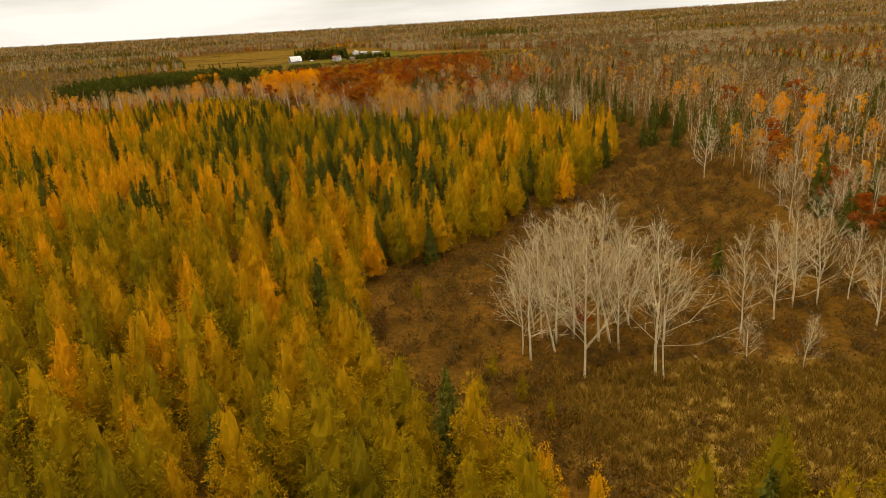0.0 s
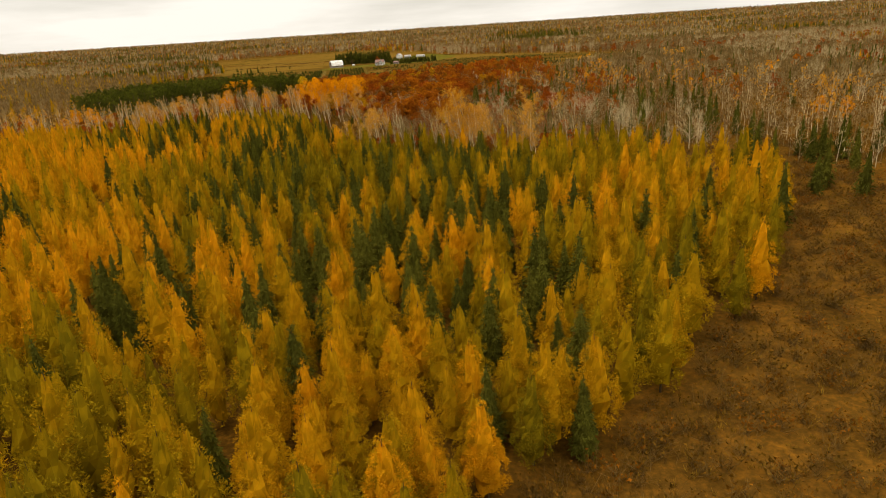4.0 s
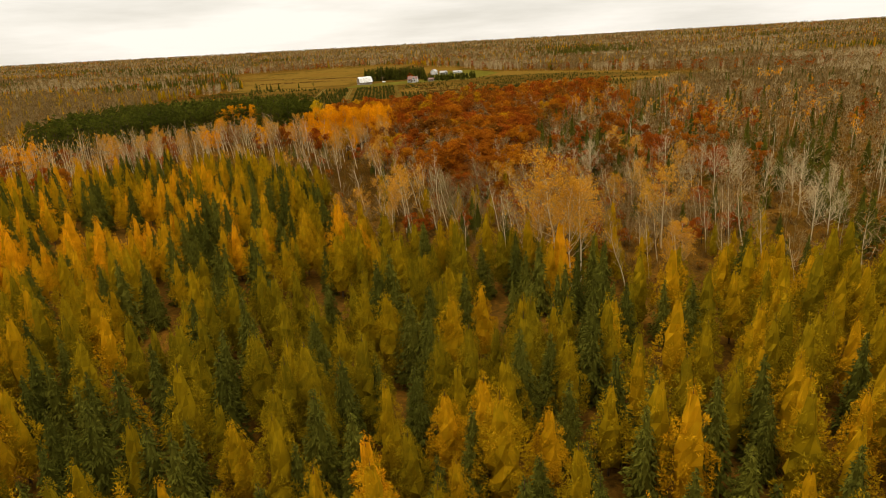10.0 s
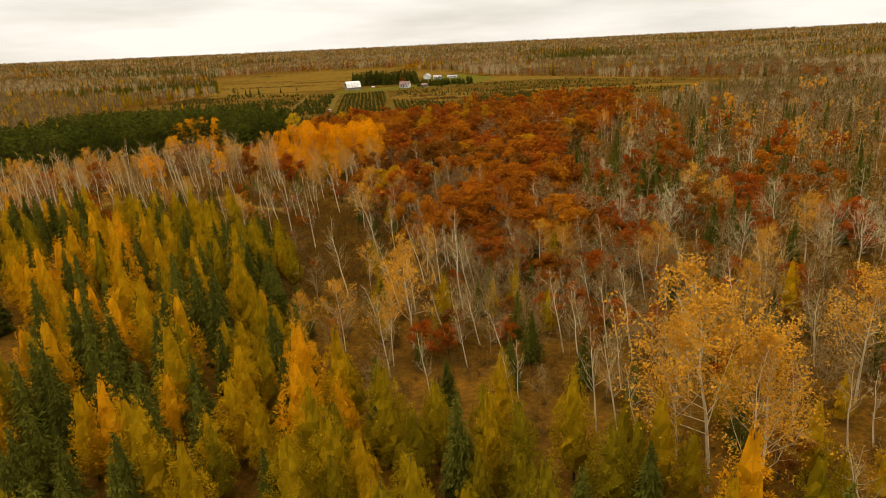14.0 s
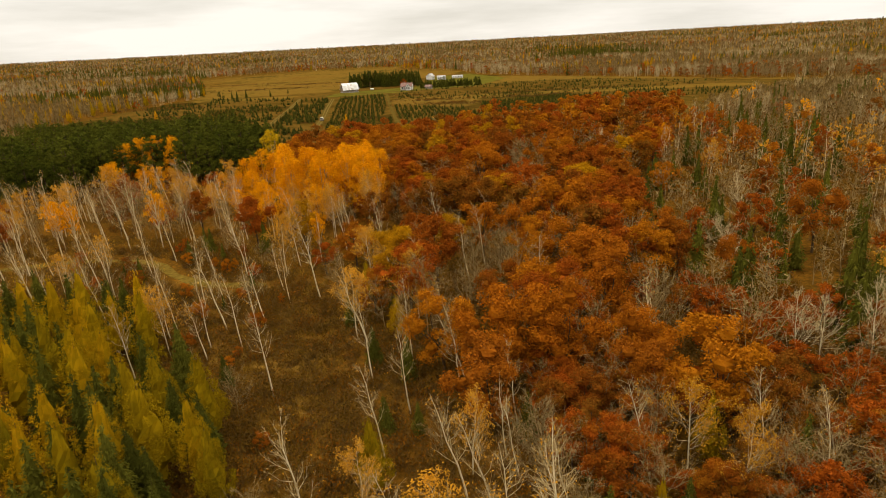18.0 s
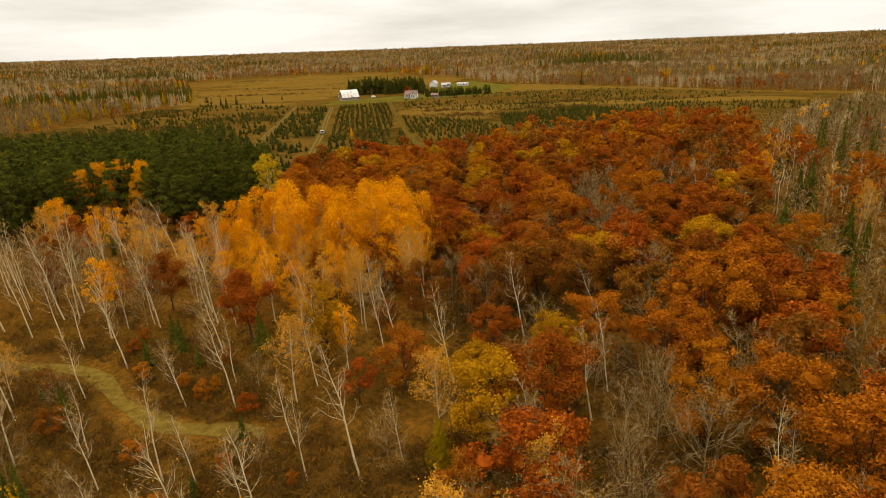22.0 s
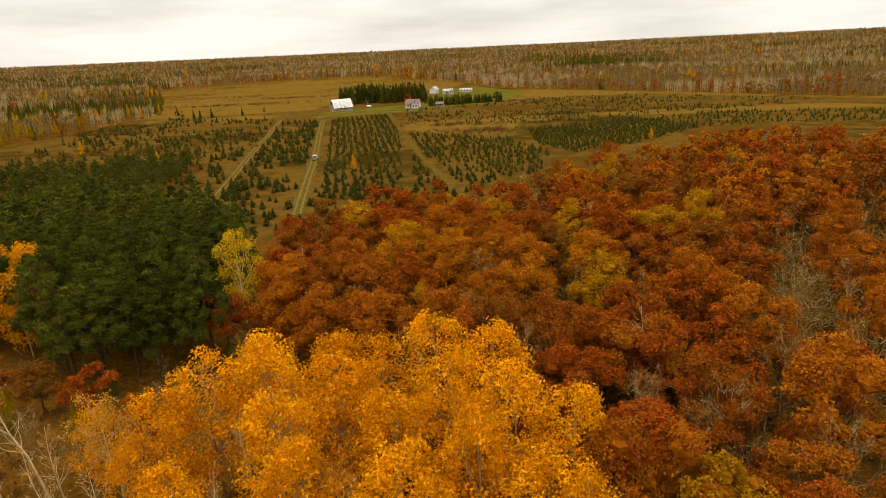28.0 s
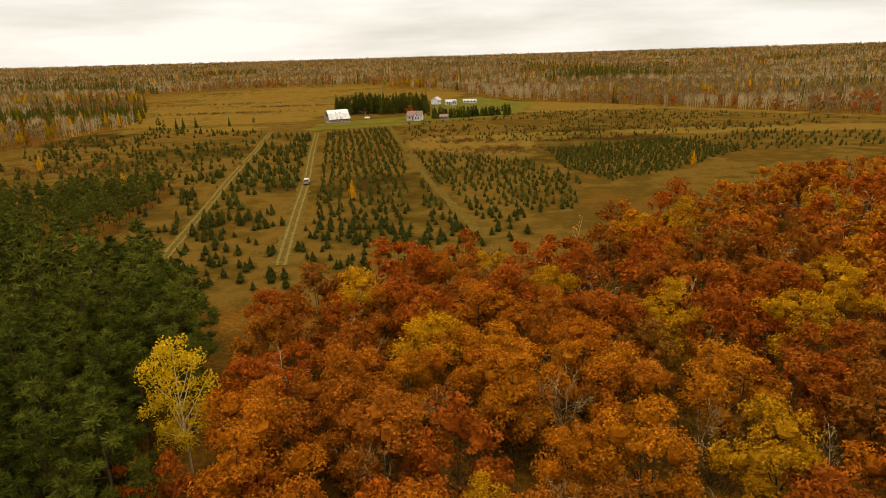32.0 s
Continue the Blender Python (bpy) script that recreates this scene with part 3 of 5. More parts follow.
def larch_shape(seed, h=13.0, rad=2.1, n=1000, size=0.55, droop=-0.35, levels=20, base=0.10, power=0.8, sides=5, core=(9, 9), clumps=0):
    r = np.random.RandomState(seed)
    lv = base + (0.96 - base) * (np.arange(levels) + r.uniform(0.1, 0.9, levels)) / levels
    share = crown_profile(lv, base, power) + 0.08
    k = r.choice(levels, n, p=share / share.sum())
    arms = r.randint(6, 9, levels)
    phase = r.uniform(0, 6.28, levels)
    a = phase[k] + r.randint(0, 9, n) % arms[k] * 6.283 / arms[k] + r.normal(0, 0.20, n)
    bough = r.uniform(0.72, 1.12, (levels, 9))[k, (a * 1.43).astype(int) % 9]
    reach = rad * crown_profile(lv, base, power)[k] * bough * (0.92 + 0.16 * np.sin(a * 2 + phase[0])) + 0.12
    s = 1.04 - 0.55 * r.uniform(0, 1, n) ** 1.7
    out_d = np.stack([np.cos(a), np.sin(a), np.zeros(n)], 1)
    C = out_d * (reach * s)[:, None]
    C[:, 2] = lv[k] * h - droop * reach * s * 1.0 + r.normal(0, 0.14, n)
    C += r.normal(0, 0.07, (n, 3))
    U = out_d + np.stack([np.zeros(n), np.zeros(n), -droop * 1.6 + r.normal(0, 0.5, n)], 1) + r.normal(0, 0.35, (n, 3))
    L = size * r.uniform(0.7, 1.4, n) * (0.55 + 0.45 * (1 - lv[k]))
    V = cards(C, U, L, L * 0.42, r, face=out_d * 0.9 + (0, 0, 0.55))
    if clumps:
        grid = np.linspace(base, 0.97, 60)
        w = crown_profile(grid, base, power) + 0.16
        at = grid[r.choice(60, clumps, p=w / w.sum())] + r.uniform(-0.007, 0.007, clumps)
        pr, ca = crown_profile(at, base, power), r.uniform(0, 6.283, clumps)
        cr = (0.20 + 0.34 * pr) * r.uniform(0.7, 1.35, clumps) * rad / 2.5 * (90 / clumps) ** 0.3
        cen = np.stack([np.cos(ca), np.sin(ca), np.zeros(clumps)], 1) * (rad * pr * r.uniform(0.68, 1.0, clumps))[:, None]
        cen[:, 2] = at * h - droop * rad * pr * 0.5
        q = r.choice(clumps, n, p=cr ** 2 / (cr ** 2).sum())
        outward = unit(cen[q] * (1, 1, 0) + 1e-6)
        dirs = unit(r.normal(size=(n, 3)) + outward * 0.5 + (0, 0, 0.4))
        C = cen[q] + dirs * (1, 1, 1.15) * (cr[q] * r.uniform(0.3, 1.2, n) ** 0.6)[:, None]
        U = dirs * 0.9 + (0, 0, 0.35) + r.normal(0, 0.4, (n, 3))
        L = size * r.uniform(0.65, 1.35, n) * (0.5 + 0.6 * pr[q])
        V = cards(C, U, L, L * 0.42, r, face=dirs + (0, 0, 0.3), loose_turn=0.3)
    tip = cards(np.column_stack([r.normal(0, 0.12, 14), r.normal(0, 0.12, 14), h * r.uniform(0.93, 0.99, 14)]), r.normal(0, 0.5, (14, 3)) + (0, 0, 1), size * 0.7, size * 0.3, r)
    wood = tube([(0, 0, -0.3), (0.03, 0, h * 0.35), (0, 0.03, h * 0.7), (0, 0, h * 0.96)], [h * 0.012, h * 0.009, h * 0.005, 0.02], sides)
    body = cone_body(r, h, rad * 0.56, base, power, droop, *core)
    return wood, loose(np.concatenate([V, tip, body]))


def spruce_shape(seed, h=11.0, rad=1.9, n=900, size=0.6, core=(9, 9)):
    return larch_shape(seed, h, rad, n, size, droop=0.40, levels=16, base=0.05, power=0.95, core=core)


def tufts(centers, radii, n, size, r, up=0.35, tall=1.0):
    """Leaves on the shells of lobes, more on their upper sides."""
    m = len(centers)
    k = r.choice(m, n, p=radii ** 2 / (radii ** 2).sum())
    d = unit(r.normal(size=(n, 3)) + (0, 0, up))
    C = centers[k] + d * (1, 1, tall) * (radii[k] * r.uniform(0.2, 1.2, n) ** 0.55)[:, None]
    U = unit(np.cross(d, r.normal(size=(n, 3)))) + d * 0.5
    L = size * r.uniform(0.65, 1.35, n)
    return cards(C, U, L, L * 0.75, r, 0.7, face=d + (0, 0, 0.25))


def limbs_to(targets, fork, r, thick):
    parts = []
    for p in targets:
        mid = fork * 0.5 + p * 0.5 + r.normal(0, 0.25, 3) - (0, 0, 0.3)
        parts.append(tube([fork, mid, p], [thick, thick * 0.6, thick * 0.2], 4))
    return parts


def oak_shape(seed, h=13.0, rad=4.5, n=2400, size=0.42, limbs=8, subs=9, fine=True):
    """A broad crown: limbs that each carry a cloud of leafy clumps, lumpy outside and open between."""
    r = np.random.RandomState(seed)
    low = h * r.uniform(0.06, 0.20)
    cz, rz = (h + low) / 2, (h - low) / 2
    a = np.arange(limbs) * 2.4 + r.uniform(-0.5, 0.5, limbs)
    up = np.linspace(-0.75, 1.0, limbs) + r.normal(0, 0.15, limbs)
    flat = np.sqrt(np.clip(1 - np.clip(up, -1, 1) ** 2, 0.02, 1))
    d = np.stack([np.cos(a) * flat, np.sin(a) * flat, up], 1)
    main = d * np.array([rad, rad, rz]) * r.uniform(0.48, 0.74, (limbs, 1)) + (0, 0, cz)
    main[:, :2] *= r.uniform(0.8, 1.22, (1, 2))
    mr = r.uniform(0.30, 0.46, limbs) * rad
    k = np.repeat(np.arange(limbs), subs)
    e = unit(r.normal(size=(len(k), 3)) + d[k] * 0.9 + (0, 0, 0.45))
    cen = main[k] + e * (1, 1, 0.8) * (mr[k] * r.uniform(0.7, 1.12, len(k)))[:, None]
    sr = r.uniform(0.13, 0.26, len(k)) * rad
    leaves = tufts(cen, sr, n, size, r, 0.5, 0.8)
    leaves = np.concatenate([leaves, lobe_core(main, mr, r, 0.50, 7 if fine else 5, 6 if fine else 4, 0.85)])
    fork = np.array([0.1, 0, h * 0.30])
    wood = [tube([(0, 0, -0.3), (0.05, 0.05, h * 0.2), fork], [h * 0.018, h * 0.015, h * 0.012], 6)] + limbs_to(main, fork, r, h * 0.008)
    if fine:
        for i in range(0, len(k), 2):
            wood.append(tube([main[k[i]], (main[k[i]] + cen[i]) / 2 + r.normal(0, 0.1, 3), cen[i]], [h * 0.004, h * 0.003, 0.015], 3))
    return join(wood), loose(leaves)


def aspen_shape(seed, h=18.0, rad=2.9, n=1900, size=0.34, lobes=22, low=0.42, big=1.0):
    r = np.random.RandomState(seed)
    t = r.uniform(0, 1, lobes)
    prof = np.sin(np.pi * (0.18 + 0.74 * t)) ** 0.8
    a = r.uniform(0, 6.283, lobes)
    spread = r.uniform(0.35, 0.9, lobes)
    cen = np.stack([np.cos(a) * prof * rad * spread, np.sin(a) * prof * rad * spread, h * (low + (0.96 - low) * t)], 1)
    leaves = tufts(cen, r.uniform(0.24, 0.42, lobes) * rad * (26 / lobes) ** 0.40 * big, n, size, r, 0.2)
    wood = [tube([(0, 0, -0.3), (0.15, 0, h * 0.3), (0.1, 0.1, h * 0.6), (0, 0, h * 0.93)], [h * 0.010, h * 0.008, h * 0.005, 0.02], 5)]
    for p in cen[:: max(2, lobes // 16)]:
        b = np.array([0.1, 0.05, max(h * 0.3, p[2] - 0.28 * h)])
        wood.append(tube([b, (b + p) / 2 + (0, 0, -0.2), p], [h * 0.004, h * 0.003, 0.02], 4))
    return join(wood), loose(leaves)


def pine_shape(seed, h=15.0, rad=2.6, n=1300, size=0.55, lobes=26):
    r = np.random.RandomState(seed)
    t = np.sort(r.uniform(0, 1, lobes))
    a = np.arange(lobes) * 2.4 + r.uniform(-0.5, 0.5, lobes)
    reach = rad * (1 - t ** 2.2) ** 0.7 * r.uniform(0.55, 1.0, lobes)
    cen = np.stack([np.cos(a) * reach, np.sin(a) * reach, h * (0.33 + 0.63 * t)], 1)
    cen[-1] = (0, 0, h * 0.95)
    lr = r.uniform(0.7, 1.1, lobes) * (1.15 - 0.5 * t)
    k = r.choice(lobes, n, p=lr ** 2 / (lr ** 2).sum())
    d = unit(r.normal(size=(n, 3)) * (1, 1, 0.6) + (0, 0, 0.3))
    C = cen[k] + d * (lr[k] * r.uniform(0.3, 1, n))[:, None]
    L = size * r.uniform(0.7, 1.3, n)
    leaves = cards(C, d + r.normal(0, 0.3, (n, 3)), L, L * 0.26, r, face=unit(cen[k] * (1, 1, 0)) + (0, 0, 0.6))
    leaves = np.concatenate([leaves, lobe_core(cen, lr, r, 0.62, 5, 4 if n > 2000 else 3, 0.75)])
    wood = [tube([(0, 0, -0.3), (0, 0.05, h * 0.5), (0, 0, h * 0.95)], [h * 0.012, h * 0.009, 0.03], 5)]
    for p in cen[::2]:
        wood.append(tube([(0, 0, p[2] - 0.4), p * (0.5, 0.5, 1) - (0, 0, 0.1), p], [0.06, 0.045, 0.02], 3))
    return join(wood), loose(leaves)


def bare_shape(seed, h=16.0, spread=0.24, limbs=22, fine=9, leaves=0, size=0.25, start=0.28, width=0.05, twig_w=0.035, lift=0.0, flat=0.45):
    """A leafless tree: trunk, rising limbs, side branches and twigs."""
    r = np.random.RandomState(seed)
    bend = np.cumsum(r.normal(0, 0.02 * h, (6, 2)), 0) * np.linspace(0, 1, 6)[:, None]
    T = np.column_stack([bend, np.linspace(-0.02 * h, h * 0.97, 6)])
    wood = [tube(T, h * 0.0092 * np.array([1, 0.85, 0.65, 0.45, 0.25, 0.1]), 5)]
    tw, ends = [], []
    for i in range(limbs):
        s = start + (0.95 - start) * (i + r.uniform()) / limbs
        b = np.array([np.interp(s, np.linspace(-0.02, 0.97, 6), T[:, j]) for j in range(3)])
        a = r.uniform(0, 6.283)
        ln = h * spread * (1.25 - s) * r.uniform(0.7, 1.2) * 1.25
        rise = r.uniform(flat, flat + 0.85) + lift * s
        d = unit(np.array([np.cos(a), np.sin(a), rise]))
        m = b + d * ln * 0.5 + r.normal(0, 0.05 * ln, 3)
        e = m + unit(d * (0.8, 0.8, 1) + (0, 0, 0.45)) * ln * 0.55 + r.normal(0, 0.08 * ln, 3)
        rr = h * 0.0026 * (1.25 - s)
        wood.append(tube([b, m, e], [rr, rr * 0.65, rr * 0.25], 3))
        for q in range(fine):
            k = r.uniform(0.2, 1.0)
            p = b + (m - b) * min(1, 2 * k) + (e - m) * max(0, 2 * k - 1)
            dd = unit(d + r.normal(0, 0.65, 3) + (0, 0, 0.35))
            tl = ln * r.uniform(0.25, 0.5)
            o = p + dd * tl
            tw.append((p, o, width))
            ends.append(o)
            for _ in range(2):
                k2 = r.uniform(0.3, 1)
                p2 = p + dd * tl * k2
                o2 = p2 + unit(dd + r.normal(0, 0.5, 3)) * tl * r.uniform(0.3, 0.6)
                tw.append((p2, o2, twig_w))
                ends.append(o2)
    A, B, W = np.array([x[0] for x in tw]), np.array([x[1] for x in tw]), np.array([x[2] for x in tw])
    crown = loose(twigs(A, B, W, r))
    ends = np.array(ends)
    leaf = None
    if leaves:
        C = ends[r.randint(0, len(ends), leaves)] + r.normal(0, 0.22, (leaves, 3))
        leaf = loose(cards(C, r.normal(size=(leaves, 3)), size * r.uniform(0.6, 1.3, leaves), size * 0.7, r, 0.7))
    return join(wood), crown, leaf


def shrub_shape(seed, h=1.8, n=36, leaves=40, size=0.30):
    r = np.random.RandomState(seed)
    A = np.column_stack([r.normal(0, 0.35, (n, 2)), np.zeros(n)])
    B = A + np.column_stack([r.normal(0, 0.45, (n, 2)), r.uniform(0.5, 1.0, n)]) * h
    k = r.randint(0, n, leaves)
    C = A[k] + (B[k] - A[k]) * r.uniform(0.4, 1, leaves)[:, None]
    return loose(twigs(A, B, 0.05, r)), loose(cards(C, r.normal(size=(leaves, 3)), size * r.uniform(0.7, 1.4, leaves), size * 0.7, r))


# ---- planting ----
PLANTS = {}
TAKEN = []


def plant(kind, x, y, size, tint=None):
    PLANTS.setdefault(kind, []).append((x, y, size, rng.uniform(0, 6.283), rng.uniform() if tint is None else tint))


def clear_of(x, y, gap):
    return all((x - a) ** 2 + (y - b) ** 2 > (gap + c) ** 2 for a, b, c in TAKEN)


def on_lanes(x, y):
    return any(near_line(l, x, y, 2.4) for l in (TRAIL, LANE, LANE_WEST, LANE_EAST, FARM_ROAD))


def scatter(zone, spacing, choose, keep=None, gap=1.2, within=None):
    """Trees on a loose grid over a zone; choose(x, y) gives (kind, size, tint) or None."""
    xs, ys = [p[0] for p in zone], [p[1] for p in zone]
    y = min(ys)
    row = 0
    while y < max(ys):
        x = min(xs) + (row % 2) * spacing / 2
        while x < max(xs):
            px, py = x + rng.uniform(-0.42, 0.42) * spacing, y + rng.uniform(-0.42, 0.42) * spacing
            x += spacing
            if not inside(zone, px, py) or (keep and not keep(px, py)):
                continue
            got = choose(px, py)
            if got and not on_lanes(px, py) and clear_of(px, py, gap):
                plant(got[0], px, py, got[1], got[2])
        y += spacing * 0.87
        row += 1


def patch(x, y, s=0.02, o=0.0):
    return 0.5 + 0.5 * noise.noise(Vector((x * s + o, y * s - o, o)))


# the trees that stand out, one by one: x, y, height (oaks: and crown radius)
BARE_SOUTH = [
    (5.8, 70.7, 16.2), (9.6, 74.6, 16.7), (12.1, 75.8, 18.0), (11.3, 66.0, 18.7), (15.1, 74.7, 18.3),
    (16.8, 71.5, 16.5), (19.4, 65.7, 17.7), (22.9, 73.0, 13.7), (8.1, 76.3, 15.6), (5.0, 72.2, 12.2),
    (20.0, 78.8, 12.5), (33.3, 74.7, 13.1), (30.5, 67.2, 6.0), (36.1, 65.3, 6.9), (43.2, 80.9, 14.0),
    (46.4, 80.5, 15.1), (51.9, 82.5, 10.7), (49.8, 73.4, 11.6), (39.3, 78.0, 13.0),
]
BARE_MID = [
    (-92.7, 315.2, 11.8), (-73.9, 312.3, 14.1), (-61.7, 287.8, 13.7), (-62.4, 315.8, 11.4), (-56.9, 308.8, 11.2),
    (-53.0, 327.1, 9.4), (-87.8, 332.0, 12.7), (-75.6, 341.7, 14.9), (-45.8, 285.4, 13.7), (-42.6, 283.0, 16.0),
    (-21.3, 301.5, 10.5), (-17.3, 285.0, 8.6), (-33.9, 284.8, 7.8), (-26.5, 284.1, 6.5), (-94.2, 327.5, 9.2),
]
PALE_GOLD = [
    (-18.5, 241.5, 21.4), (-14.8, 239.3, 17.1), (-20.4, 244.5, 15.4), (-16.7, 236.7, 17.3), (2.2, 256.6, 15.7),
    (4.3, 286.9, 11.4), (-29.6, 298.6, 9.8), (-50.0, 282.3, 12.2), (-121.8, 388.2, 6.0), (-118.4, 376.8, 11.0),
    (-114.0, 402.3, 13.0), (-48.8, 269.6, 14.0), (-50.9, 265.3, 11.0),
]
GOLD_ASPEN = [
    (-111.3, 433.3, 19.0), (-106.7, 406.2, 18.0), (-100.9, 407.2, 19.0), (-96.3, 411.9, 19.0), (-91.4, 411.2, 19.0),
    (-86.2, 415.2, 19.0), (-80.4, 408.9, 18.5), (-74.7, 398.8, 18.0), (-108.8, 402.3, 16.0), (-87.4, 392.0, 18.0),
    (-82.3, 395.9, 18.5), (-95.0, 393.4, 17.0), (-100.0, 387.6, 14.0), (-92.7, 381.9, 12.0), (-87.2, 382.8, 10.0),
    (-77.4, 392.4, 16.0), (-115.0, 448.0, 17.5),
]
ORANGE_TOP = [
    (-163.6, 439.3, 14.0), (-160.1, 443.9, 15.0), (-155.2, 444.4, 15.5), (-150.5, 446.1, 15.0), (-146.5, 437.0, 13.5),
    (-154.6, 417.2, 12.0),
]
OAK_ORANGE = [
    (-35.3, 366.0, 15.0, 5.5), (-49.9, 406.8, 15.0, 5.5), (-41.5, 329.0, 12.0, 3.2), (-32.6, 336.0, 13.5, 4.0), (9.5, 359.7, 14.0, 5.5),
    (-49.4, 364.5, 11.0, 4.5), (-74.9, 438.6, 13.0, 4.2), (-63.3, 450.5, 13.0, 5.0), (-87.2, 470.0, 13.0, 4.5), (-71.6, 398.2, 12.5, 4.5),
]
OAK_RED = [
    (-62.5, 364.8, 9.0, 3.0), (-73.2, 358.7, 9.0, 3.0), (-96.9, 371.6, 11.0, 4.2), (-24.1, 408.4, 12.0, 5.0), (-65.4, 335.3, 8.0, 3.0),
    (-90.7, 439.3, 13.0, 4.5), (-56.6, 474.6, 14.0, 5.0), (-102.8, 457.7, 13.0, 5.0), (-45.9, 522.1, 14.5, 6.0), (-81.2, 394.9, 10.0, 4.0),
]
OAK_YELLOW = [
    (-63.3, 346.6, 12.0, 4.3), (-64.1, 353.2, 10.0, 3.5), (-94.0, 459.8, 13.0, 4.0), (-26.8, 392.9, 12.0, 4.0), (-63.7, 438.4, 13.0, 5.5),
    (-40.7, 469.7, 13.0, 4.5), (-84.3, 365.2, 11.0, 3.0), (-104.3, 475.6, 13.0, 3.5), (-64.9, 464.8, 13.0, 4.0),
]
for x, y, h in BARE_SOUTH:
    plant("bare", x, y, h)
    TAKEN.append((x, y, 1.0))
for x, y, h in BARE_SOUTH[:11:2]:
    plant("slim", x + rng.normal(0, 1.6), y + rng.normal(0, 1.6) + 1, h * rng.uniform(0.7, 0.95))
for x, y, h in BARE_MID:
    plant("slim", x, y, h)
    TAKEN.append((x, y, 1.5))
for x, y, h in PALE_GOLD:
    plant("pale", x, y, h)
    TAKEN.append((x, y, 1.5))
for x, y, h in GOLD_ASPEN[1:12] + GOLD_ASPEN[15:16] + [(-103, 412, 18), (-93.5, 404, 18.5), (-84.5, 404.5, 18.5), (-88.5, 399, 18), (-79, 402, 18), (-98, 399.5, 17.5)]:
    plant("aspen", x, y, h * (0.88 if y < 409 else 0.78))
    TAKEN.append((x, y, 1.5))
for x, y, h in ((-99.5, 386, 11.5), (-87.5, 386, 10.5), (-104.5, 394, 12.5), (-93, 382, 9), (-118.5, 407, 9.5), (-110, 398, 11)):
    plant("aspen", x, y, h)
    TAKEN.append((x, y, 1.5))
plant("aspen_yellow", -118.5, 447.5, 15.5)
TAKEN.append((-118.5, 447.5, 5.5))
for x, y, h in ORANGE_TOP:
    plant("aspen", x, y, h)
    TAKEN.append((x, y, 1.5))
EAST_GOLD = [
    (65, 502), (70, 500), (75, 505), (131, 563), (136, 566), (141, 568), (147, 572), (67, 562), (73, 559), (7, 453), (45, 408), (137, 400), (142, 404),
    (149, 536), (107, 190), (106, 203), (96, 201), (93, 261), (88, 394), (93, 168), (100, 195), (110, 197), (98, 255), (130, 395),
]
EAST_SPRUCE = [
    (42, 452), (46, 455), (51, 456), (55, 460), (69, 466), (64, 462), (15, 446), (11, 443), (0, 330), (3, 334), (8, 333), (-2, 323), (8, 313), (12, 316),
    (33, 425), (37, 422), (42, 419), (38, 430), (47, 428), (121, 299), (125, 303), (66, 298), (70, 300), (57, 190), (62, 196), (66, 188),
]
EAST_PALE = [
    (27.5, 358.7), (3, 435), (24, 442), (42, 424), (-14, 439), (68, 167), (84, 180), (156, 293), (153, 247), (67, 176), (67.5, 140), (30, 362), (75, 172), (90, 186), (60, 152),
]
for i, (x, y) in enumerate(EAST_GOLD):
    plant("aspen_high", x, y, 10.5 + 3 * ((i * 0.618) % 1))
    TAKEN.append((x, y, 1.5))
for i, (x, y) in enumerate(EAST_SPRUCE):
    plant("spruce", x, y, 9 + 4 * ((i * 0.618) % 1))
    TAKEN.append((x, y, 1.0))
for i, (x, y) in enumerate(EAST_PALE):
    plant("bare", x, y, 11 + 3 * ((i * 0.618) % 1))
    TAKEN.append((x, y, 1.5))
for kind, some in (("oak_orange", OAK_ORANGE), ("oak_red", OAK_RED), ("oak_yellow", OAK_YELLOW)):
    for x, y, h, w in some:
        plant(kind, x, y, h)
        TAKEN.append((x, y, w * 0.7))


def pick_larch(x, y):
    if inside(GAP_ZONE, x, y) or y > 120 and patch(x, y, 0.06, 61) > 0.66 + 0.12 * (y < 190):
        return None
    p = (0.58 + 0.17 * (y < 195)) * patch(x, y, 0.03, 5) if inside(SPRUCE_ZONE, x, y) else 0.13 * patch(x, y, 0.02, 2)
    if y > 258 and x > -160:
        p = 0.26
    if rng.uniform() < p * 1.3:
        return "spruce", rng.uniform(8.5, 13), None
    south = 0.24 * (y < 75) + 0.15 * (75 <= y < 130) + 0.10 * (150 < y <= 190) + 0.38 * (y > 190 and x > -95)
    gold = np.clip(0.13 + 0.9 * patch(x, y, 0.018, 9) + rng.normal(0, 0.28) - south + 0.16 * (x > -12 and y > 120) + 0.14 * (x < -75), 0.02, 0.98)
    return "larch", rng.uniform(8.8, 13.2) + 1.5 * (y < 70), float(gold)


def pick_birch(x, y):
    if inside(CLEARING, x, y):
        return None
    u = rng.uniform()
    if u < 0.36:
        return "slim", rng.uniform(8, 13), None
    if u < 0.52:
        return "grey", rng.uniform(5, 9), None
    if u < 0.66:
        return "larch", rng.uniform(6, 10), rng.uniform(0.1, 0.6)
    if u < 0.80:
        return "spruce", rng.uniform(4, 8), None
    if u < 0.88:
        return "pale", rng.uniform(8, 12), None
    return ("oak_red", rng.uniform(3.5, 7), None) if u < 0.91 else None


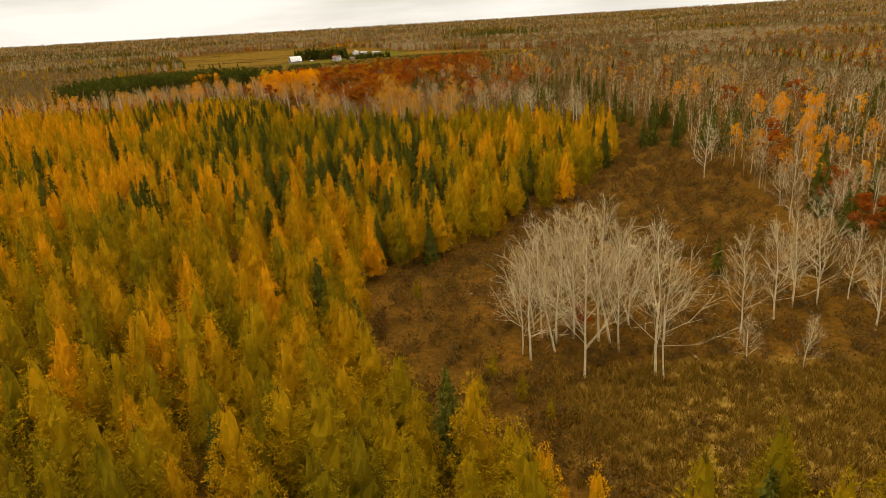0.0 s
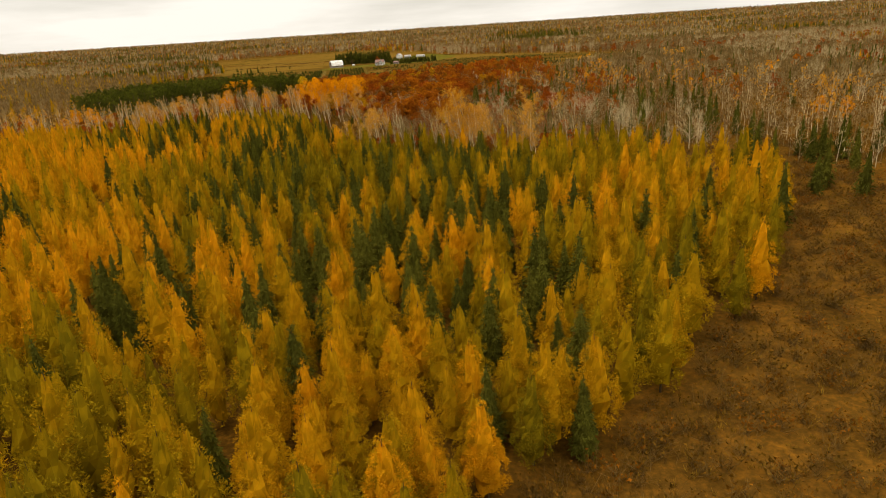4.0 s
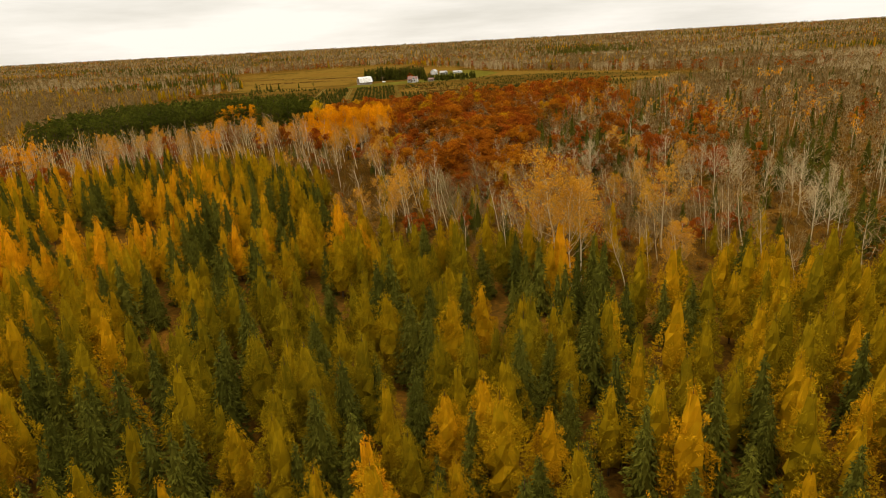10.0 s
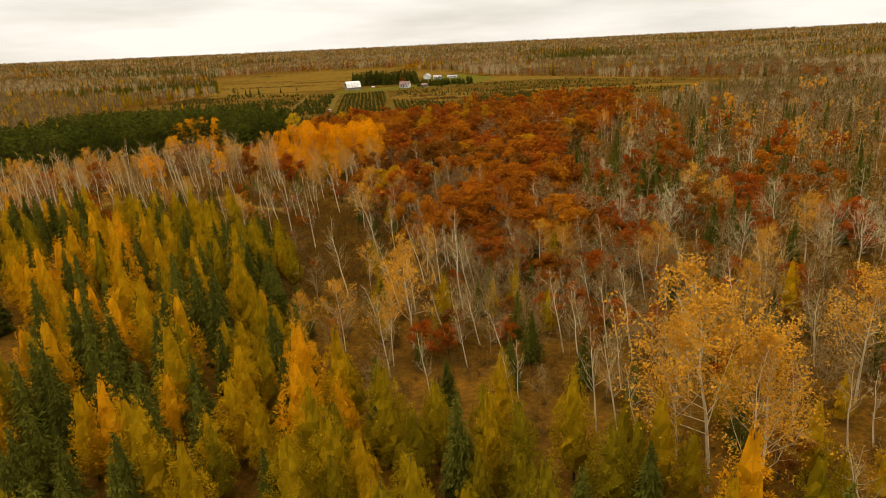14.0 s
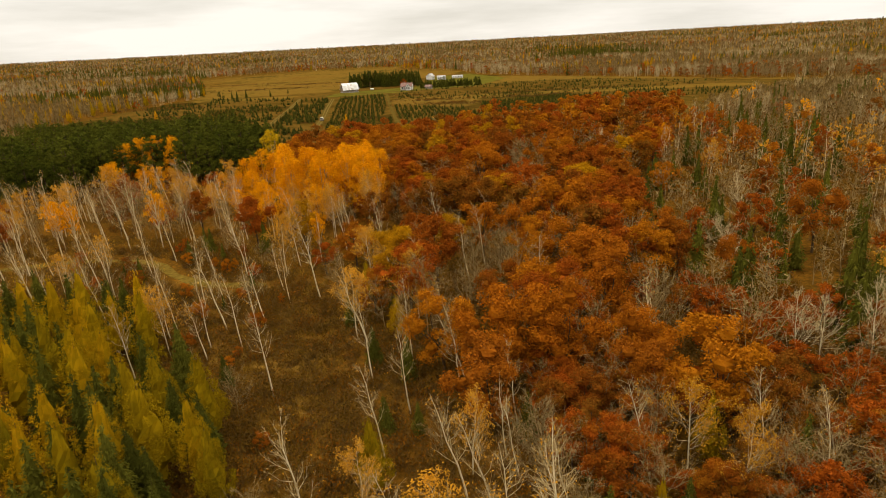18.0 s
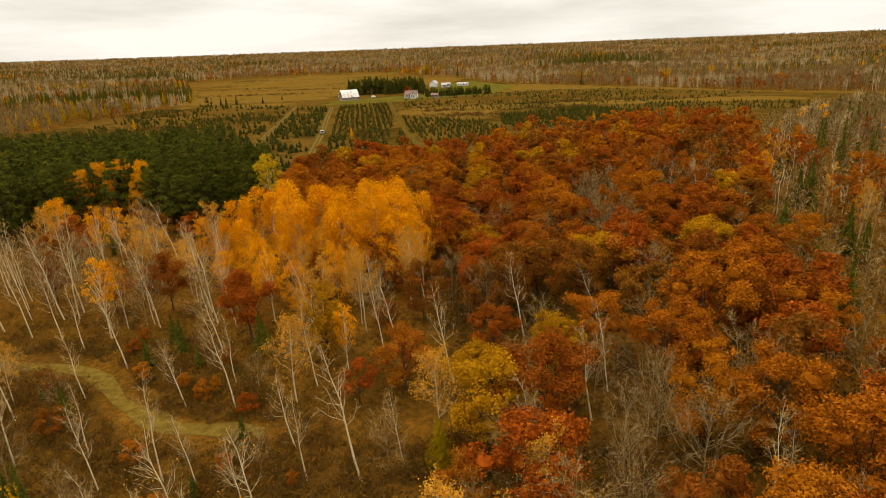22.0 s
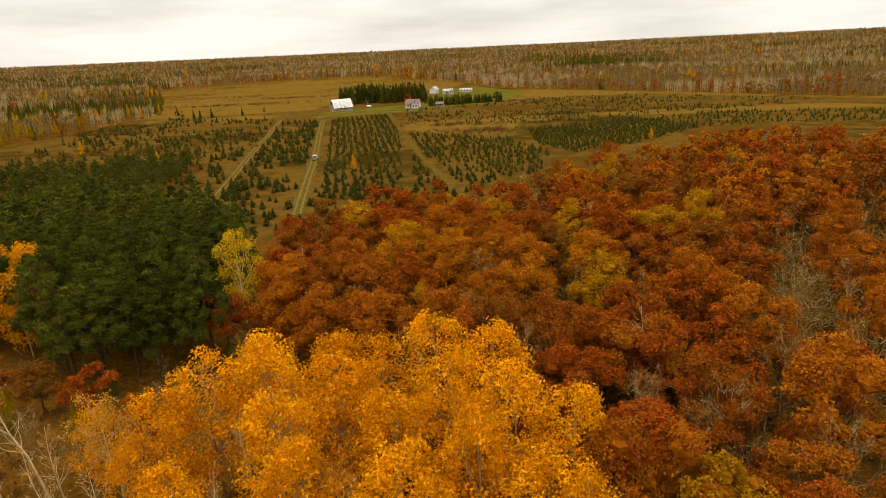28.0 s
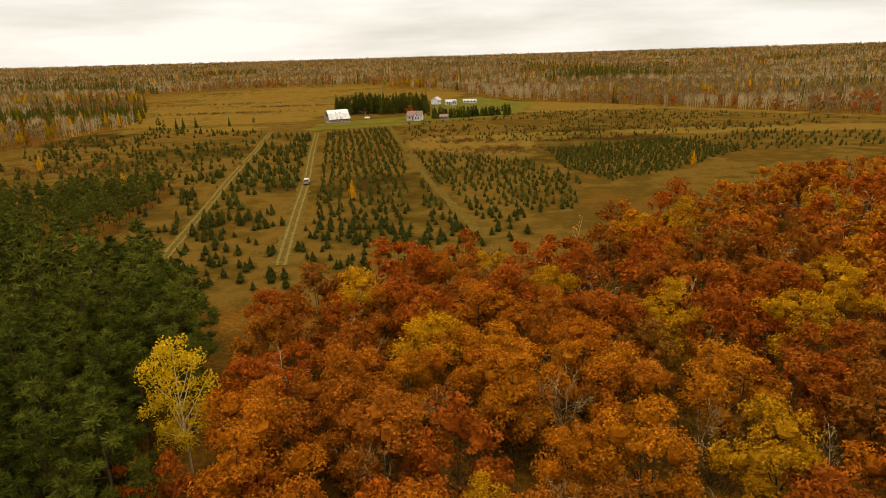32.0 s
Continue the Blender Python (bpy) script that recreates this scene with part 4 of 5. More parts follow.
def pick_oak(x, y):
    u, q = rng.uniform(), patch(x, y, 0.03, 3)
    twiggy = 0.20 + 0.38 * (y < 365) + 0.15 * (x > -22) + 0.5 * inside(TWIGGY_ZONE, x, y)
    if u < twiggy:
        return "grey", rng.uniform(8, 12), None
    if u < twiggy + 0.04:
        return "slim", rng.uniform(9, 14), None
    if q > 0.66 or u > 0.84:
        return "oak_orange", rng.uniform(10, 13.5), None
    return ("oak_yellow" if u > 0.81 else "oak_red"), rng.uniform(9.5, 13.5), None


def pick_east(x, y):
    u, q = rng.uniform(), patch(x, y, 0.012, 11)
    if x < 45 and y > 300 and rng.uniform() < 0.12:
        return ("oak_red" if u < 0.5 else "oak_orange"), rng.uniform(8, 12), None
    if u < 0.20 and y < 310:
        return "bare", rng.uniform(8, 13), None
    if u < 0.69:
        return "grey", rng.uniform(7, 11.5), None
    if u < 0.74:
        return "bare", rng.uniform(9, 13), None
    if u < 0.74 + (0.24 if q > 0.52 else 0.04):
        return "spruce", rng.uniform(7, 12), None
    if u < 0.87 + 0.05 * (y > 200):
        return "pale", rng.uniform(8, 13), None
    return ("aspen_high" if u < 0.925 else "oak_red" if u < 0.945 else "oak_orange" if u < 0.955 else "bare"), rng.uniform(8, 12), None


def pick_west(x, y):
    u = rng.uniform()
    if inside(PINE_ZONE, x, y):
        return None
    if y < 375 and x > -135 and u < 0.30 or y > 408 and x > -155 and 0.35 < u < 0.60:
        return None
    if y > 408 and x > -155 and u < 0.82:
        return ("grey", rng.uniform(3, 7), None) if u < 0.35 else ("larch", rng.uniform(3.5, 6), 0.2) if u < 0.70 else ("spruce", rng.uniform(3, 6), None)
    if u < 0.54:
        return "slim", rng.uniform(11, 15.5), None
    if u < 0.62:
        return "grey", rng.uniform(8, 12), None
    if u < (0.69 if x > -160 else 0.64):
        return "aspen_high", rng.uniform(10, 14), None
    if u < 0.82:
        return "pale", rng.uniform(9, 13), None
    return ("oak_red" if u < 0.95 else "spruce"), rng.uniform(5, 10), None


def pick_glade(x, y):
    u = rng.uniform()
    if x < -64 - 0.86 * (y - 290) and y < 332 and u < 0.88:
        return ("larch", rng.uniform(9, 12.5), rng.uniform(0.1, 0.5)) if rng.uniform() < 0.6 else ("spruce", rng.uniform(6, 11), None)
    if u < 0.26:
        return "slim", rng.uniform(8, 13), None
    if u < 0.46:
        return "grey", rng.uniform(2.5, 7), None
    if u < 0.51:
        return "pale", rng.uniform(7, 11), None
    if u < 0.68:
        return "spruce", rng.uniform(2.5, 6), None
    return (("oak_red" if u < 0.82 else "oak_orange"), rng.uniform(1.8, 4.0), None) if u < 0.88 else None


def in_sight(x, y):
    """The plan's stretch that the flight ever looks over, with some room to spare."""
    return abs(x + 30 + y * 0.10) < 48 + 0.78 * max(y, 0) and y > 4


scatter(LARCH_ZONE, 4.7, pick_larch, in_sight)
scatter(BIRCH_ZONE, 5.2, pick_birch)
scatter([(-46, 296), (-12, 288), (2, 328), (-36, 342)], 3.7, lambda x, y: (("oak_red", rng.uniform(4.5, 8), None) if rng.uniform() < 0.72 else ("grey", rng.uniform(5, 8), None)) if patch(x, y, 0.09, 4) > 0.36 else None)
scatter([(-45, 268), (18, 248), (26, 288), (-5, 304), (-45, 300)], 4.4, lambda x, y: ("grey", rng.uniform(5, 9), None) if rng.uniform() < 0.7 else ("oak_red", rng.uniform(3.5, 6), None))
scatter(GLADE_ZONE, 4.2, pick_glade)
scatter(OAK_ZONE, 6.2, pick_oak, gap=2.0)
scatter(EAST_ZONE, 5.7, pick_east, lambda x, y: x < 200 and in_sight(x, y))
scatter(WEST_ZONE, 5.4, pick_west, in_sight)
scatter(PINE_ZONE, 4.6, lambda x, y: ("pine", rng.uniform(13, 16.5), None))
scatter(PINE_ROW, 4.6, lambda x, y: ("pine", rng.uniform(7, 10), None))
scatter(WEST_WOOD, 9.0, lambda x, y: (("grey", rng.uniform(8, 12), None) if rng.uniform() < 0.62 else ("larch", rng.uniform(7, 11), rng.uniform(0.2, 0.8))) if y < 760 and x > -520 else None)
for x, y, h in ((-8.5, 90.5, 4.0), (0.8, 67, 4.2), (-1, 61, 5.0), (3.6, 62, 4.0), (6, 58, 3.2)):
    plant("larch", x, y, h, 0.25)
plant("oak_red", 13.5, 77.5, 4.2)
plant("spruce", 38, 93, 6.5)
for x, y in ((73, 122), (68, 104), (71, 118)):
    plant("oak_red", x, y, 9)
for x, y in ((112, 196), (118, 204), (106, 206), (126, 198), (96, 172)):
    plant("aspen_high", x, y, 12.5)
for i in range(14):
    k = i / 13
    plant("spruce", -66 - 24 * k + rng.normal(0, 1.2), 272 + 34 * k + rng.normal(0, 1.2), rng.uniform(7, 11))

# ---- making the trees ----
KINDS = {
    # kind: label, category, leaf, bark, full height of the shape
    "larch": ("golden and olive larch with a feathery cone crown", "tree"),
    "spruce": ("dark green spruce with drooping boughs", "tree"),
    "pine": ("dark green pine with a tufted crown", "tree"),
    "oak_red": ("oak with a rounded rust-red crown", "tree"),
    "oak_orange": ("oak with a rounded orange crown", "tree"),
    "oak_yellow": ("oak with a rounded olive-yellow crown", "tree"),
    "aspen": ("tall aspen with a bright golden crown", "tree"),
    "aspen_yellow": ("aspen with a loose clear yellow crown and pale trunk", "tree"),
    "aspen_high": ("slender birch with orange-gold leaves near the top", "tree"),
    "pale": ("birch with thin pale yellow leaves and white limbs", "tree"),
    "slim": ("slender leafless birch with a white trunk", "tree"),
    "bare": ("leafless birch with a pale trunk and bare limbs", "tree"),
    "grey": ("leafless grey-brown tree with fine twigs", "tree"),
}
NAMES = {"larch": "larch_tree", "spruce": "spruce_tree", "pine": "pine_tree", "oak_red": "oak_tree", "oak_orange": "oak_tree", "oak_yellow": "oak_tree",
         "aspen": "aspen_tree", "aspen_yellow": "aspen_tree", "aspen_high": "birch_tree", "pale": "birch_tree", "slim": "birch_tree", "bare": "birch_tree", "grey": "bare_tree"}


def far_bare(seed, h, spread, slips, stems, tufts_n):
    """A leafless tree seen from far off: pale stems, a fan of upright limbs and loose tufts of twigs."""
    r = np.random.RandomState(seed)
    S = np.column_stack([r.normal(0, spread * 0.5, (stems, 2)), np.zeros(stems)])
    wood = twigs(S, S + np.column_stack([r.normal(0, 0.4, (stems, 2)), h * r.uniform(0.85, 1.03, stems)]), 0.34, r)
    k = r.randint(0, stems, slips)
    A = S[k] + np.column_stack([r.normal(0, 0.3, (slips, 2)), h * r.uniform(0.2, 0.65, slips)])
    B = A + np.column_stack([r.normal(0, spread * 0.38, (slips, 2)), h * r.uniform(0.22, 0.38, slips)])
    C = np.column_stack([r.normal(0, spread * 0.55, (tufts_n, 2)), h * r.uniform(0.3, 0.92, tufts_n)])
    size = spread * (1.1 if slips < 25 else 0.62)
    tuft = cards(C, r.normal(0, 0.35, (tufts_n, 3)) + (0, 0, 1), size * r.uniform(0.7, 1.3, tufts_n), size * 0.55, r, 0.6)
    return loose(wood), loose(tuft), loose(twigs(A, B, 0.30 if slips > 25 else 0.6, r))


def make_shape(kind, seed, lod):
    """Wood, crown and twigs of one tree at its full height; lod 0 is the finest of five."""
    if kind == "larch":
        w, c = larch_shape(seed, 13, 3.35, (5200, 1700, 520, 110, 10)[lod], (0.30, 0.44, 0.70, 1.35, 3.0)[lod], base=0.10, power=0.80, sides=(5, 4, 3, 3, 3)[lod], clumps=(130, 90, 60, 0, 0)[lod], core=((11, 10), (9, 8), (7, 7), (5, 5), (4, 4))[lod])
        return 13, w, c, None
    if kind == "spruce":
        w, c = spruce_shape(seed, 11, 2.7, (3800, 1200, 420, 110, 14)[lod], (0.46, 0.70, 0.95, 1.5, 3.0)[lod], ((11, 10), (9, 8), (7, 7), (5, 5), (4, 4))[lod])
        return 11, w, c, None
    if kind == "pine":
        w, c = pine_shape(seed, 15, 2.9, (4600, 1500, 420, 90, 22)[lod], (0.58, 0.95, 1.5, 2.8, 4.2)[lod], (32, 26, 20, 14, 8)[lod])
        return 15, w, c, None
    if kind.startswith("oak"):
        w, c = oak_shape(seed, 13, 4.7, (7400, 3200, 900, 190, 26)[lod], (0.28, 0.40, 0.66, 1.3, 3.4)[lod], (9, 8, 7, 5, 3)[lod], (11, 10, 9, 6, 3)[lod], lod < 2)
        return 13, w, c, None
    if kind == "aspen":
        w, c = aspen_shape(seed, 18, 5.4, (6800, 1900, 500, 110, 26)[lod], (0.29, 0.55, 0.9, 1.8, 3.2)[lod], (110, 60, 30, 16, 8)[lod], 0.17, 1.0)
        return 18, w, c, None
    if kind == "aspen_yellow":
        w, c = aspen_shape(seed, 15, 4.6, 4600, 0.30, 80, 0.28, 0.9)
        return 15, w, c, None
    if kind == "aspen_high":
        w, c = aspen_shape(seed, 14, 2.5, (1700, 500, 180, 50, 16)[lod], (0.28, 0.44, 0.7, 1.2, 2.4)[lod], (44, 28, 16, 8, 6)[lod], 0.45)
        return 14, w, c, None
    if lod > 2:
        h = 11 if kind == "grey" else 14
        w, c, t = far_bare(seed, h, 2.9 if kind == "grey" else 2.5, (44, 10)[lod - 3], (4, 3)[lod - 3] + 2 * (kind != "grey"), (26, 8)[lod - 3])
        return h, w, c, t
    if kind == "pale":
        w, t, c = bare_shape(seed, 16, 0.30, (26, 12, 7)[lod], (9, 4, 2)[lod], (3000, 700, 260)[lod], (0.25, 0.42, 0.55)[lod],
                             width=(0.045, 0.08, 0.12)[lod], twig_w=(0.03, 0.06, 0.10)[lod])
        return 16, w, c, t
    if kind == "bare":
        w, t, c = bare_shape(seed, 16, 0.33, (30, 13, 7)[lod], (13, 6, 3)[lod], start=0.18, lift=1.0, flat=0.2, width=(0.05, 0.11, 0.19)[lod], twig_w=(0.034, 0.08, 0.15)[lod])
        return 16, w, None, t
    if kind == "slim":
        w, t, c = bare_shape(seed, 16, 0.19, (22, 12, 7)[lod], (8, 5, 3)[lod], (60, 30, 10)[lod], (0.22, 0.35, 0.6)[lod], start=0.36, width=(0.05, 0.085, 0.14)[lod], twig_w=(0.034, 0.06, 0.11)[lod])
        return 16, w, c, t
    w, t, c = bare_shape(seed, 11, 0.36, (26, 16, 9)[lod], (12, 7, 4)[lod], (260, 110, 40)[lod], (0.24, 0.38, 0.65)[lod], 0.12,
                         (0.05, 0.10, 0.19)[lod], (0.036, 0.075, 0.15)[lod])
    return 11, w, c, t


def mats_of(kind):
    leaf = LEAF.get(kind) or LEAF.get({"aspen_high": "aspen", "grey": "brush", "bare": "pale", "slim": "pale"}.get(kind))
    bark = BARK["twig"] if kind == "aspen" else BARK["white"] if kind in ("bare", "slim", "pale", "aspen_high", "aspen_yellow") else BARK["grey"] if kind == "grey" else BARK["brown"]
    return leaf, bark, BARK["pale_twig"] if kind == "bare" else BARK["twig"] if bark is BARK["white"] else bark


def single_trees(kind, spots, lod=0, group="trees of the wood"):
    """Each tree of the nearest ones as a thing of its own, copied from a few shapes."""
    leaf, bark, twig = mats_of(kind)
    label, cat = KINDS[kind]
    protos = []
    for v in range(5):
        full, wood, crown, tw = make_shape(kind, 100 + v * 17 + len(kind), lod)
        root = tagged(new(NAMES[kind]), label, cat, group)
        bits = [("trunk", wood, bark)]
        if tw and crown:
            index = np.r_[np.zeros(len(tw[1])), np.ones(len(crown[1]))]
            bits.append(("crown", join([tw, crown]), [twig, leaf], index))
        else:
            bits.append(("crown", tw or crown, twig if tw else leaf))
        for nm, (V, F), mt, *index in bits:
            ob = new(nm, mesh_from(nm, V, F, mt, *index, smooth=nm == "trunk"))
            ob.parent = root
        protos.append((root, full))
    used = set()
    for i, (x, y, s, turn, tint) in enumerate(spots):
        root, full = protos[i % 5]
        k = s / full
        z = float(height_at(x, y))
        lean = radians(4 + 9 * ((i * 0.618) % 1)) if kind == "slim" else radians(2.5 * ((i * 0.414) % 1))
        m = Matrix.Translation((x, y, z)) @ Matrix.Rotation(-lean, 4, "Y") @ Matrix.Rotation(turn, 4, "Z")
        if i % 5 not in used:
            used.add(i % 5)
            ob = root
            root.matrix_basis = m
        else:
            ob = copy_thing(root, m)
        wide = k * (0.9 + 0.25 * ((i * 0.618) % 1)) if not kind.startswith("larch") else k * (0.85 + 0.4 * ((i * 0.618) % 1))
        ob.scale = (wide, wide, k)
        for bit in ob.children:
            bit.color = (tint, 0.0, 0.0, 1.0)
    for i, (root, full) in enumerate(protos):
        if i not in used:
            for o in (*root.children_recursive, root):
                bpy.data.objects.remove(o)


def massed_trees(name, kind, spots, lod, label, variants=4):
    """Trees too many to count, one mesh for the crowns and one for the wood."""
    if not spots:
        return
    leaf, bark, twig = mats_of(kind)
    if lod > 2 and kind in ("grey", "bare", "slim", "pale"):
        leaf, bark = (LEAF["haze_grey"], BARK["grey"]) if kind == "grey" else (LEAF["haze_pale"], BARK["pale_twig"])
        twig = bark
    shapes = [make_shape(kind, 300 + v * 13 + lod, lod) for v in range(variants)]
    S = np.array(spots)
    acc = {"wood": [[], [], [], 0], "twig": [[], [], [], 0], "leaf": [[], [], [], 0]}
    for v, (full, wood, crown, tw) in enumerate(shapes):
        mine = S[v::variants]
        if not len(mine):
            continue
        k, c, s = mine[:, 2] / full, np.cos(mine[:, 3]), np.sin(mine[:, 3])
        wide = k * mine[:, 5] if mine.shape[1] > 5 else k
        ground_z = height_at(mine[:, 0], mine[:, 1])
        for key, geo in (("wood", wood), ("twig", tw), ("leaf", crown)):
            if geo is None:
                continue
            V, F = geo
            X = (V[None, :, 0] * c[:, None] - V[None, :, 1] * s[:, None]) * wide[:, None] + mine[:, 0, None]
            Y = (V[None, :, 0] * s[:, None] + V[None, :, 1] * c[:, None]) * wide[:, None] + mine[:, 1, None]
            Z = V[None, :, 2] * k[:, None] + ground_z[:, None]
            a = acc[key]
            n = len(mine)
            a[0].append(np.stack([X, Y, Z], -1).reshape(-1, 3))
            a[1].append((F[None] + (np.arange(n) * len(V))[:, None, None]).reshape(-1, F.shape[1]) + a[3])
            a[2].append(np.repeat(mine[:, 4], len(V)))
            a[3] += n * len(V)
    root = tagged(new(name), label, "forest", kind="stuff")
    for key, nm, mt in (("wood", "trunks", bark), ("twig", "branchwork", twig), ("leaf", "crowns", leaf)):
        a = acc[key]
        if a[0]:
            ob = new(nm, mesh_from(nm, np.concatenate(a[0]), np.concatenate(a[1]), mt, attrs={"tint": np.concatenate(a[2])}))
            ob.parent = root
            tagged(ob, kind="stuff")


SINGLE = {"larch": 320, "spruce": 130, "pine": 110, "oak_red": 110, "oak_orange": 90, "oak_yellow": 50, "aspen": 40, "aspen_yellow": 1, "aspen_high": 40, "pale": 70, "slim": 230, "bare": 60, "grey": 150}
for kind in KINDS:
    spots = sorted(PLANTS.get(kind, []), key=lambda p: off_path(p[0], p[1]))
    single_trees(kind, spots[: SINGLE[kind]])
    rest = spots[SINGLE[kind]:]
    label = KINDS[kind][0].split(" with")[0] + " wood, many stems"
    for lod, lo, hi in ((1, 0, 95), (2, 95, 240), (3, 240, 9999)) if kind.startswith("oak") or kind == "pine" else ((1, 0, 70), (2, 70, 210), (3, 210, 9999)):
        massed_trees(NAMES[kind].replace("_tree", "") + "_wood", kind, [p for p in rest if lo <= off_path(p[0], p[1]) < hi], lod, label)

# windbreak and yard trees about the farm
grove = []
for i in range(84):
    k = i / 83
    grove.append((-182.4 + 66 * k + rng.normal(0, 1), 864 + rng.uniform(-10, 11), rng.uniform(11.5, 16) * (0.85 if 0.50 < k < 0.62 else 1), rng.uniform(0, 6.28), 0.2))
for i in range(72):
    k = i / 71
    grove.append((-111.5 + 54 * k + rng.normal(0, 1), 817 + 13 * k + rng.normal(0, 2), rng.uniform(5, 8), rng.uniform(0, 6.28), 0.2))
for x, y in ((-278, 790), (-272, 794), (-266, 790), (-284, 796), (-260, 796), (-240, 800), (-226, 806), (-270, 800)):
    grove.append((x, y, rng.uniform(5, 8), 1.0, 0.2))
single_trees("pine", grove[::3], 1, "windbreak about the farm")
single_trees("spruce", grove[1::3] + grove[2::3], 1, "windbreak about the farm")
single_trees("oak_red", [(-125, 818, 9.5, 0.5, 0.5)], 1, "yard trees")
single_trees("grey", [(-156, 824, 7.5, 0.5, 0.5)], 1, "yard trees")

# ---- woods to the horizon ----
FAR = {}
d = 140.0
while d < 4950:
    step = max(7.0, d * 0.0098)
    half = 0.86 * d
    x = -half
    while x < half:
        px, py = -60 + x + rng.uniform(-0.5, 0.5) * step, d + rng.uniform(-0.5, 0.5) * step
        x += step
        if d < 560 and px < 200:
            continue
        if inside(FIELD_ZONE, px, py) or inside(EAST_ZONE, px, py) and px < 200 or inside(WEST_WOOD, px, py) and py < 760 and px > -520:
            continue
        if py < 640 and -330 < px < 60:
            continue
        # long stands that lie across the view
        u = rng.uniform()
        gold = patch(px * 0.45, py, 0.0065, 21) + rng.normal(0, 0.04)
        con = patch(px * 0.5, py, 0.0075, 31) + rng.normal(0, 0.05)
        thin = patch(px * 0.5, py, 0.0085, 51) + rng.normal(0, 0.04)
        big = max(1.0, step / 9.0) ** 0.8
        spread = max(1.0, step / 9.0) ** 0.7
        west = px < -330 and py < 900
        red = patch(px * 0.4, py, 0.004, 71) + rng.normal(0, 0.05)
        if con > 0.64 or u > 0.992:
            kind, s = "spruce", rng.uniform(8, 12)
        elif gold > 0.575 and u < 0.55 or west and u < 0.48 or u > 0.982:
            kind, s = "larch", rng.uniform(7, 11)
        elif thin > 0.50 and u < 0.65 or u < 0.06:
            kind, s = "bare", rng.uniform(9, 12)
        elif red > 0.54 and u > 0.68 or u > 0.972:
            kind, s = ("oak_red" if rng.uniform() < 0.7 else "oak_orange"), rng.uniform(6, 9)
        else:
            kind, s = "grey", rng.uniform(8, 11)
        FAR.setdefault(kind, []).append((px, py, s * (0.8 + 0.2 * big), rng.uniform(0, 6.28), rng.uniform(), spread if kind in ("grey", "bare") else 1.0 + 0.4 * (spread - 1)))
    d += step
# the same woods beside and behind the start, outside the view
for gy_row in np.arange(-130, 560, 7.5):
    for gx_row in np.arange(-330, 420, 7.5):
        px, py = gx_row + rng.uniform(-3, 3), gy_row + rng.uniform(-3, 3)
        if in_sight(px, py) or py > 300 and px < 200 or px > 200 and py > 140 and px + 60 < 0.86 * py or inside(MEADOW_ZONE, px, py):
            continue
        if inside(LARCH_ZONE, px, py) or py < 8 and px < 34:
            FAR.setdefault("larch", []).append((px, py, rng.uniform(10, 14), rng.uniform(0, 6.28), rng.uniform(0.1, 0.8), 1.0))
        else:
            FAR.setdefault("grey" if rng.uniform() < 0.7 else "bare", []).append((px, py, rng.uniform(8, 12), rng.uniform(0, 6.28), rng.uniform(), 1.0))
for kind, spots in FAR.items():
    massed_trees("far_wood", kind, [q for q in spots if 300 < q[1] < 1250], 3, "autumn wood beyond the fields", 4)
    massed_trees("far_wood", kind, [q for q in spots if not 300 < q[1] < 1250], 4, "far autumn wood fading to the horizon", 3)

# ---- undergrowth ----


def massed_small(name, shape_fn, spots, mats, label, cat, variants=4):
    S = np.array(spots)
    Vs, Fs, Ms, Ts, o = [], [], [], [], 0
    for v in range(variants):
        mine = S[v::variants]
        geos = shape_fn(50 + v)
        for mi, (V, F) in enumerate(geos):
            c, s, k = np.cos(mine[:, 3]), np.sin(mine[:, 3]), mine[:, 2]
            X = (V[None, :, 0] * c[:, None] - V[None, :, 1] * s[:, None]) * k[:, None] + mine[:, 0, None]
            Y = (V[None, :, 0] * s[:, None] + V[None, :, 1] * c[:, None]) * k[:, None] + mine[:, 1, None]
            Z = V[None, :, 2] * k[:, None] + height_at(mine[:, 0], mine[:, 1])[:, None]
            n = len(mine)
            Vs.append(np.stack([X, Y, Z], -1).reshape(-1, 3))
            Fs.append((F[None] + (np.arange(n) * len(V))[:, None, None]).reshape(-1, F.shape[1]) + o)
            Ms.append(np.full(n * len(F), mi))
            Ts.append(np.repeat(mine[:, 4], len(V)))
            o += n * len(V)
    ob = new(name, mesh_from(name, np.concatenate(Vs), np.concatenate(Fs), mats, np.concatenate(Ms), {"tint": np.concatenate(Ts)}))
    return tagged(ob, label, cat, kind="stuff")


def random_spots(zone, n, lo, hi, keep=None):
    xs, ys = [p[0] for p in zone], [p[1] for p in zone]
    got = []
    while len(got) < n:
        x, y = rng.uniform(min(xs), max(xs)), rng.uniform(min(ys), max(ys))
        if inside(zone, x, y) and not on_lanes(x, y) and (keep is None or keep(x, y)):
            got.append((x, y, rng.uniform(lo, hi), rng.uniform(0, 6.28), rng.uniform()))
    return got


def tuft_shape(seed):
    r = np.random.RandomState(seed)
    n = 9
    A = np.column_stack([r.normal(0, 0.18, (n, 2)), np.zeros(n)])
    B = A + np.column_stack([r.normal(0, 0.3, (n, 2)), r.uniform(0.5, 0.9, n)])
    return [loose(twigs(A, B, 0.12, r))]


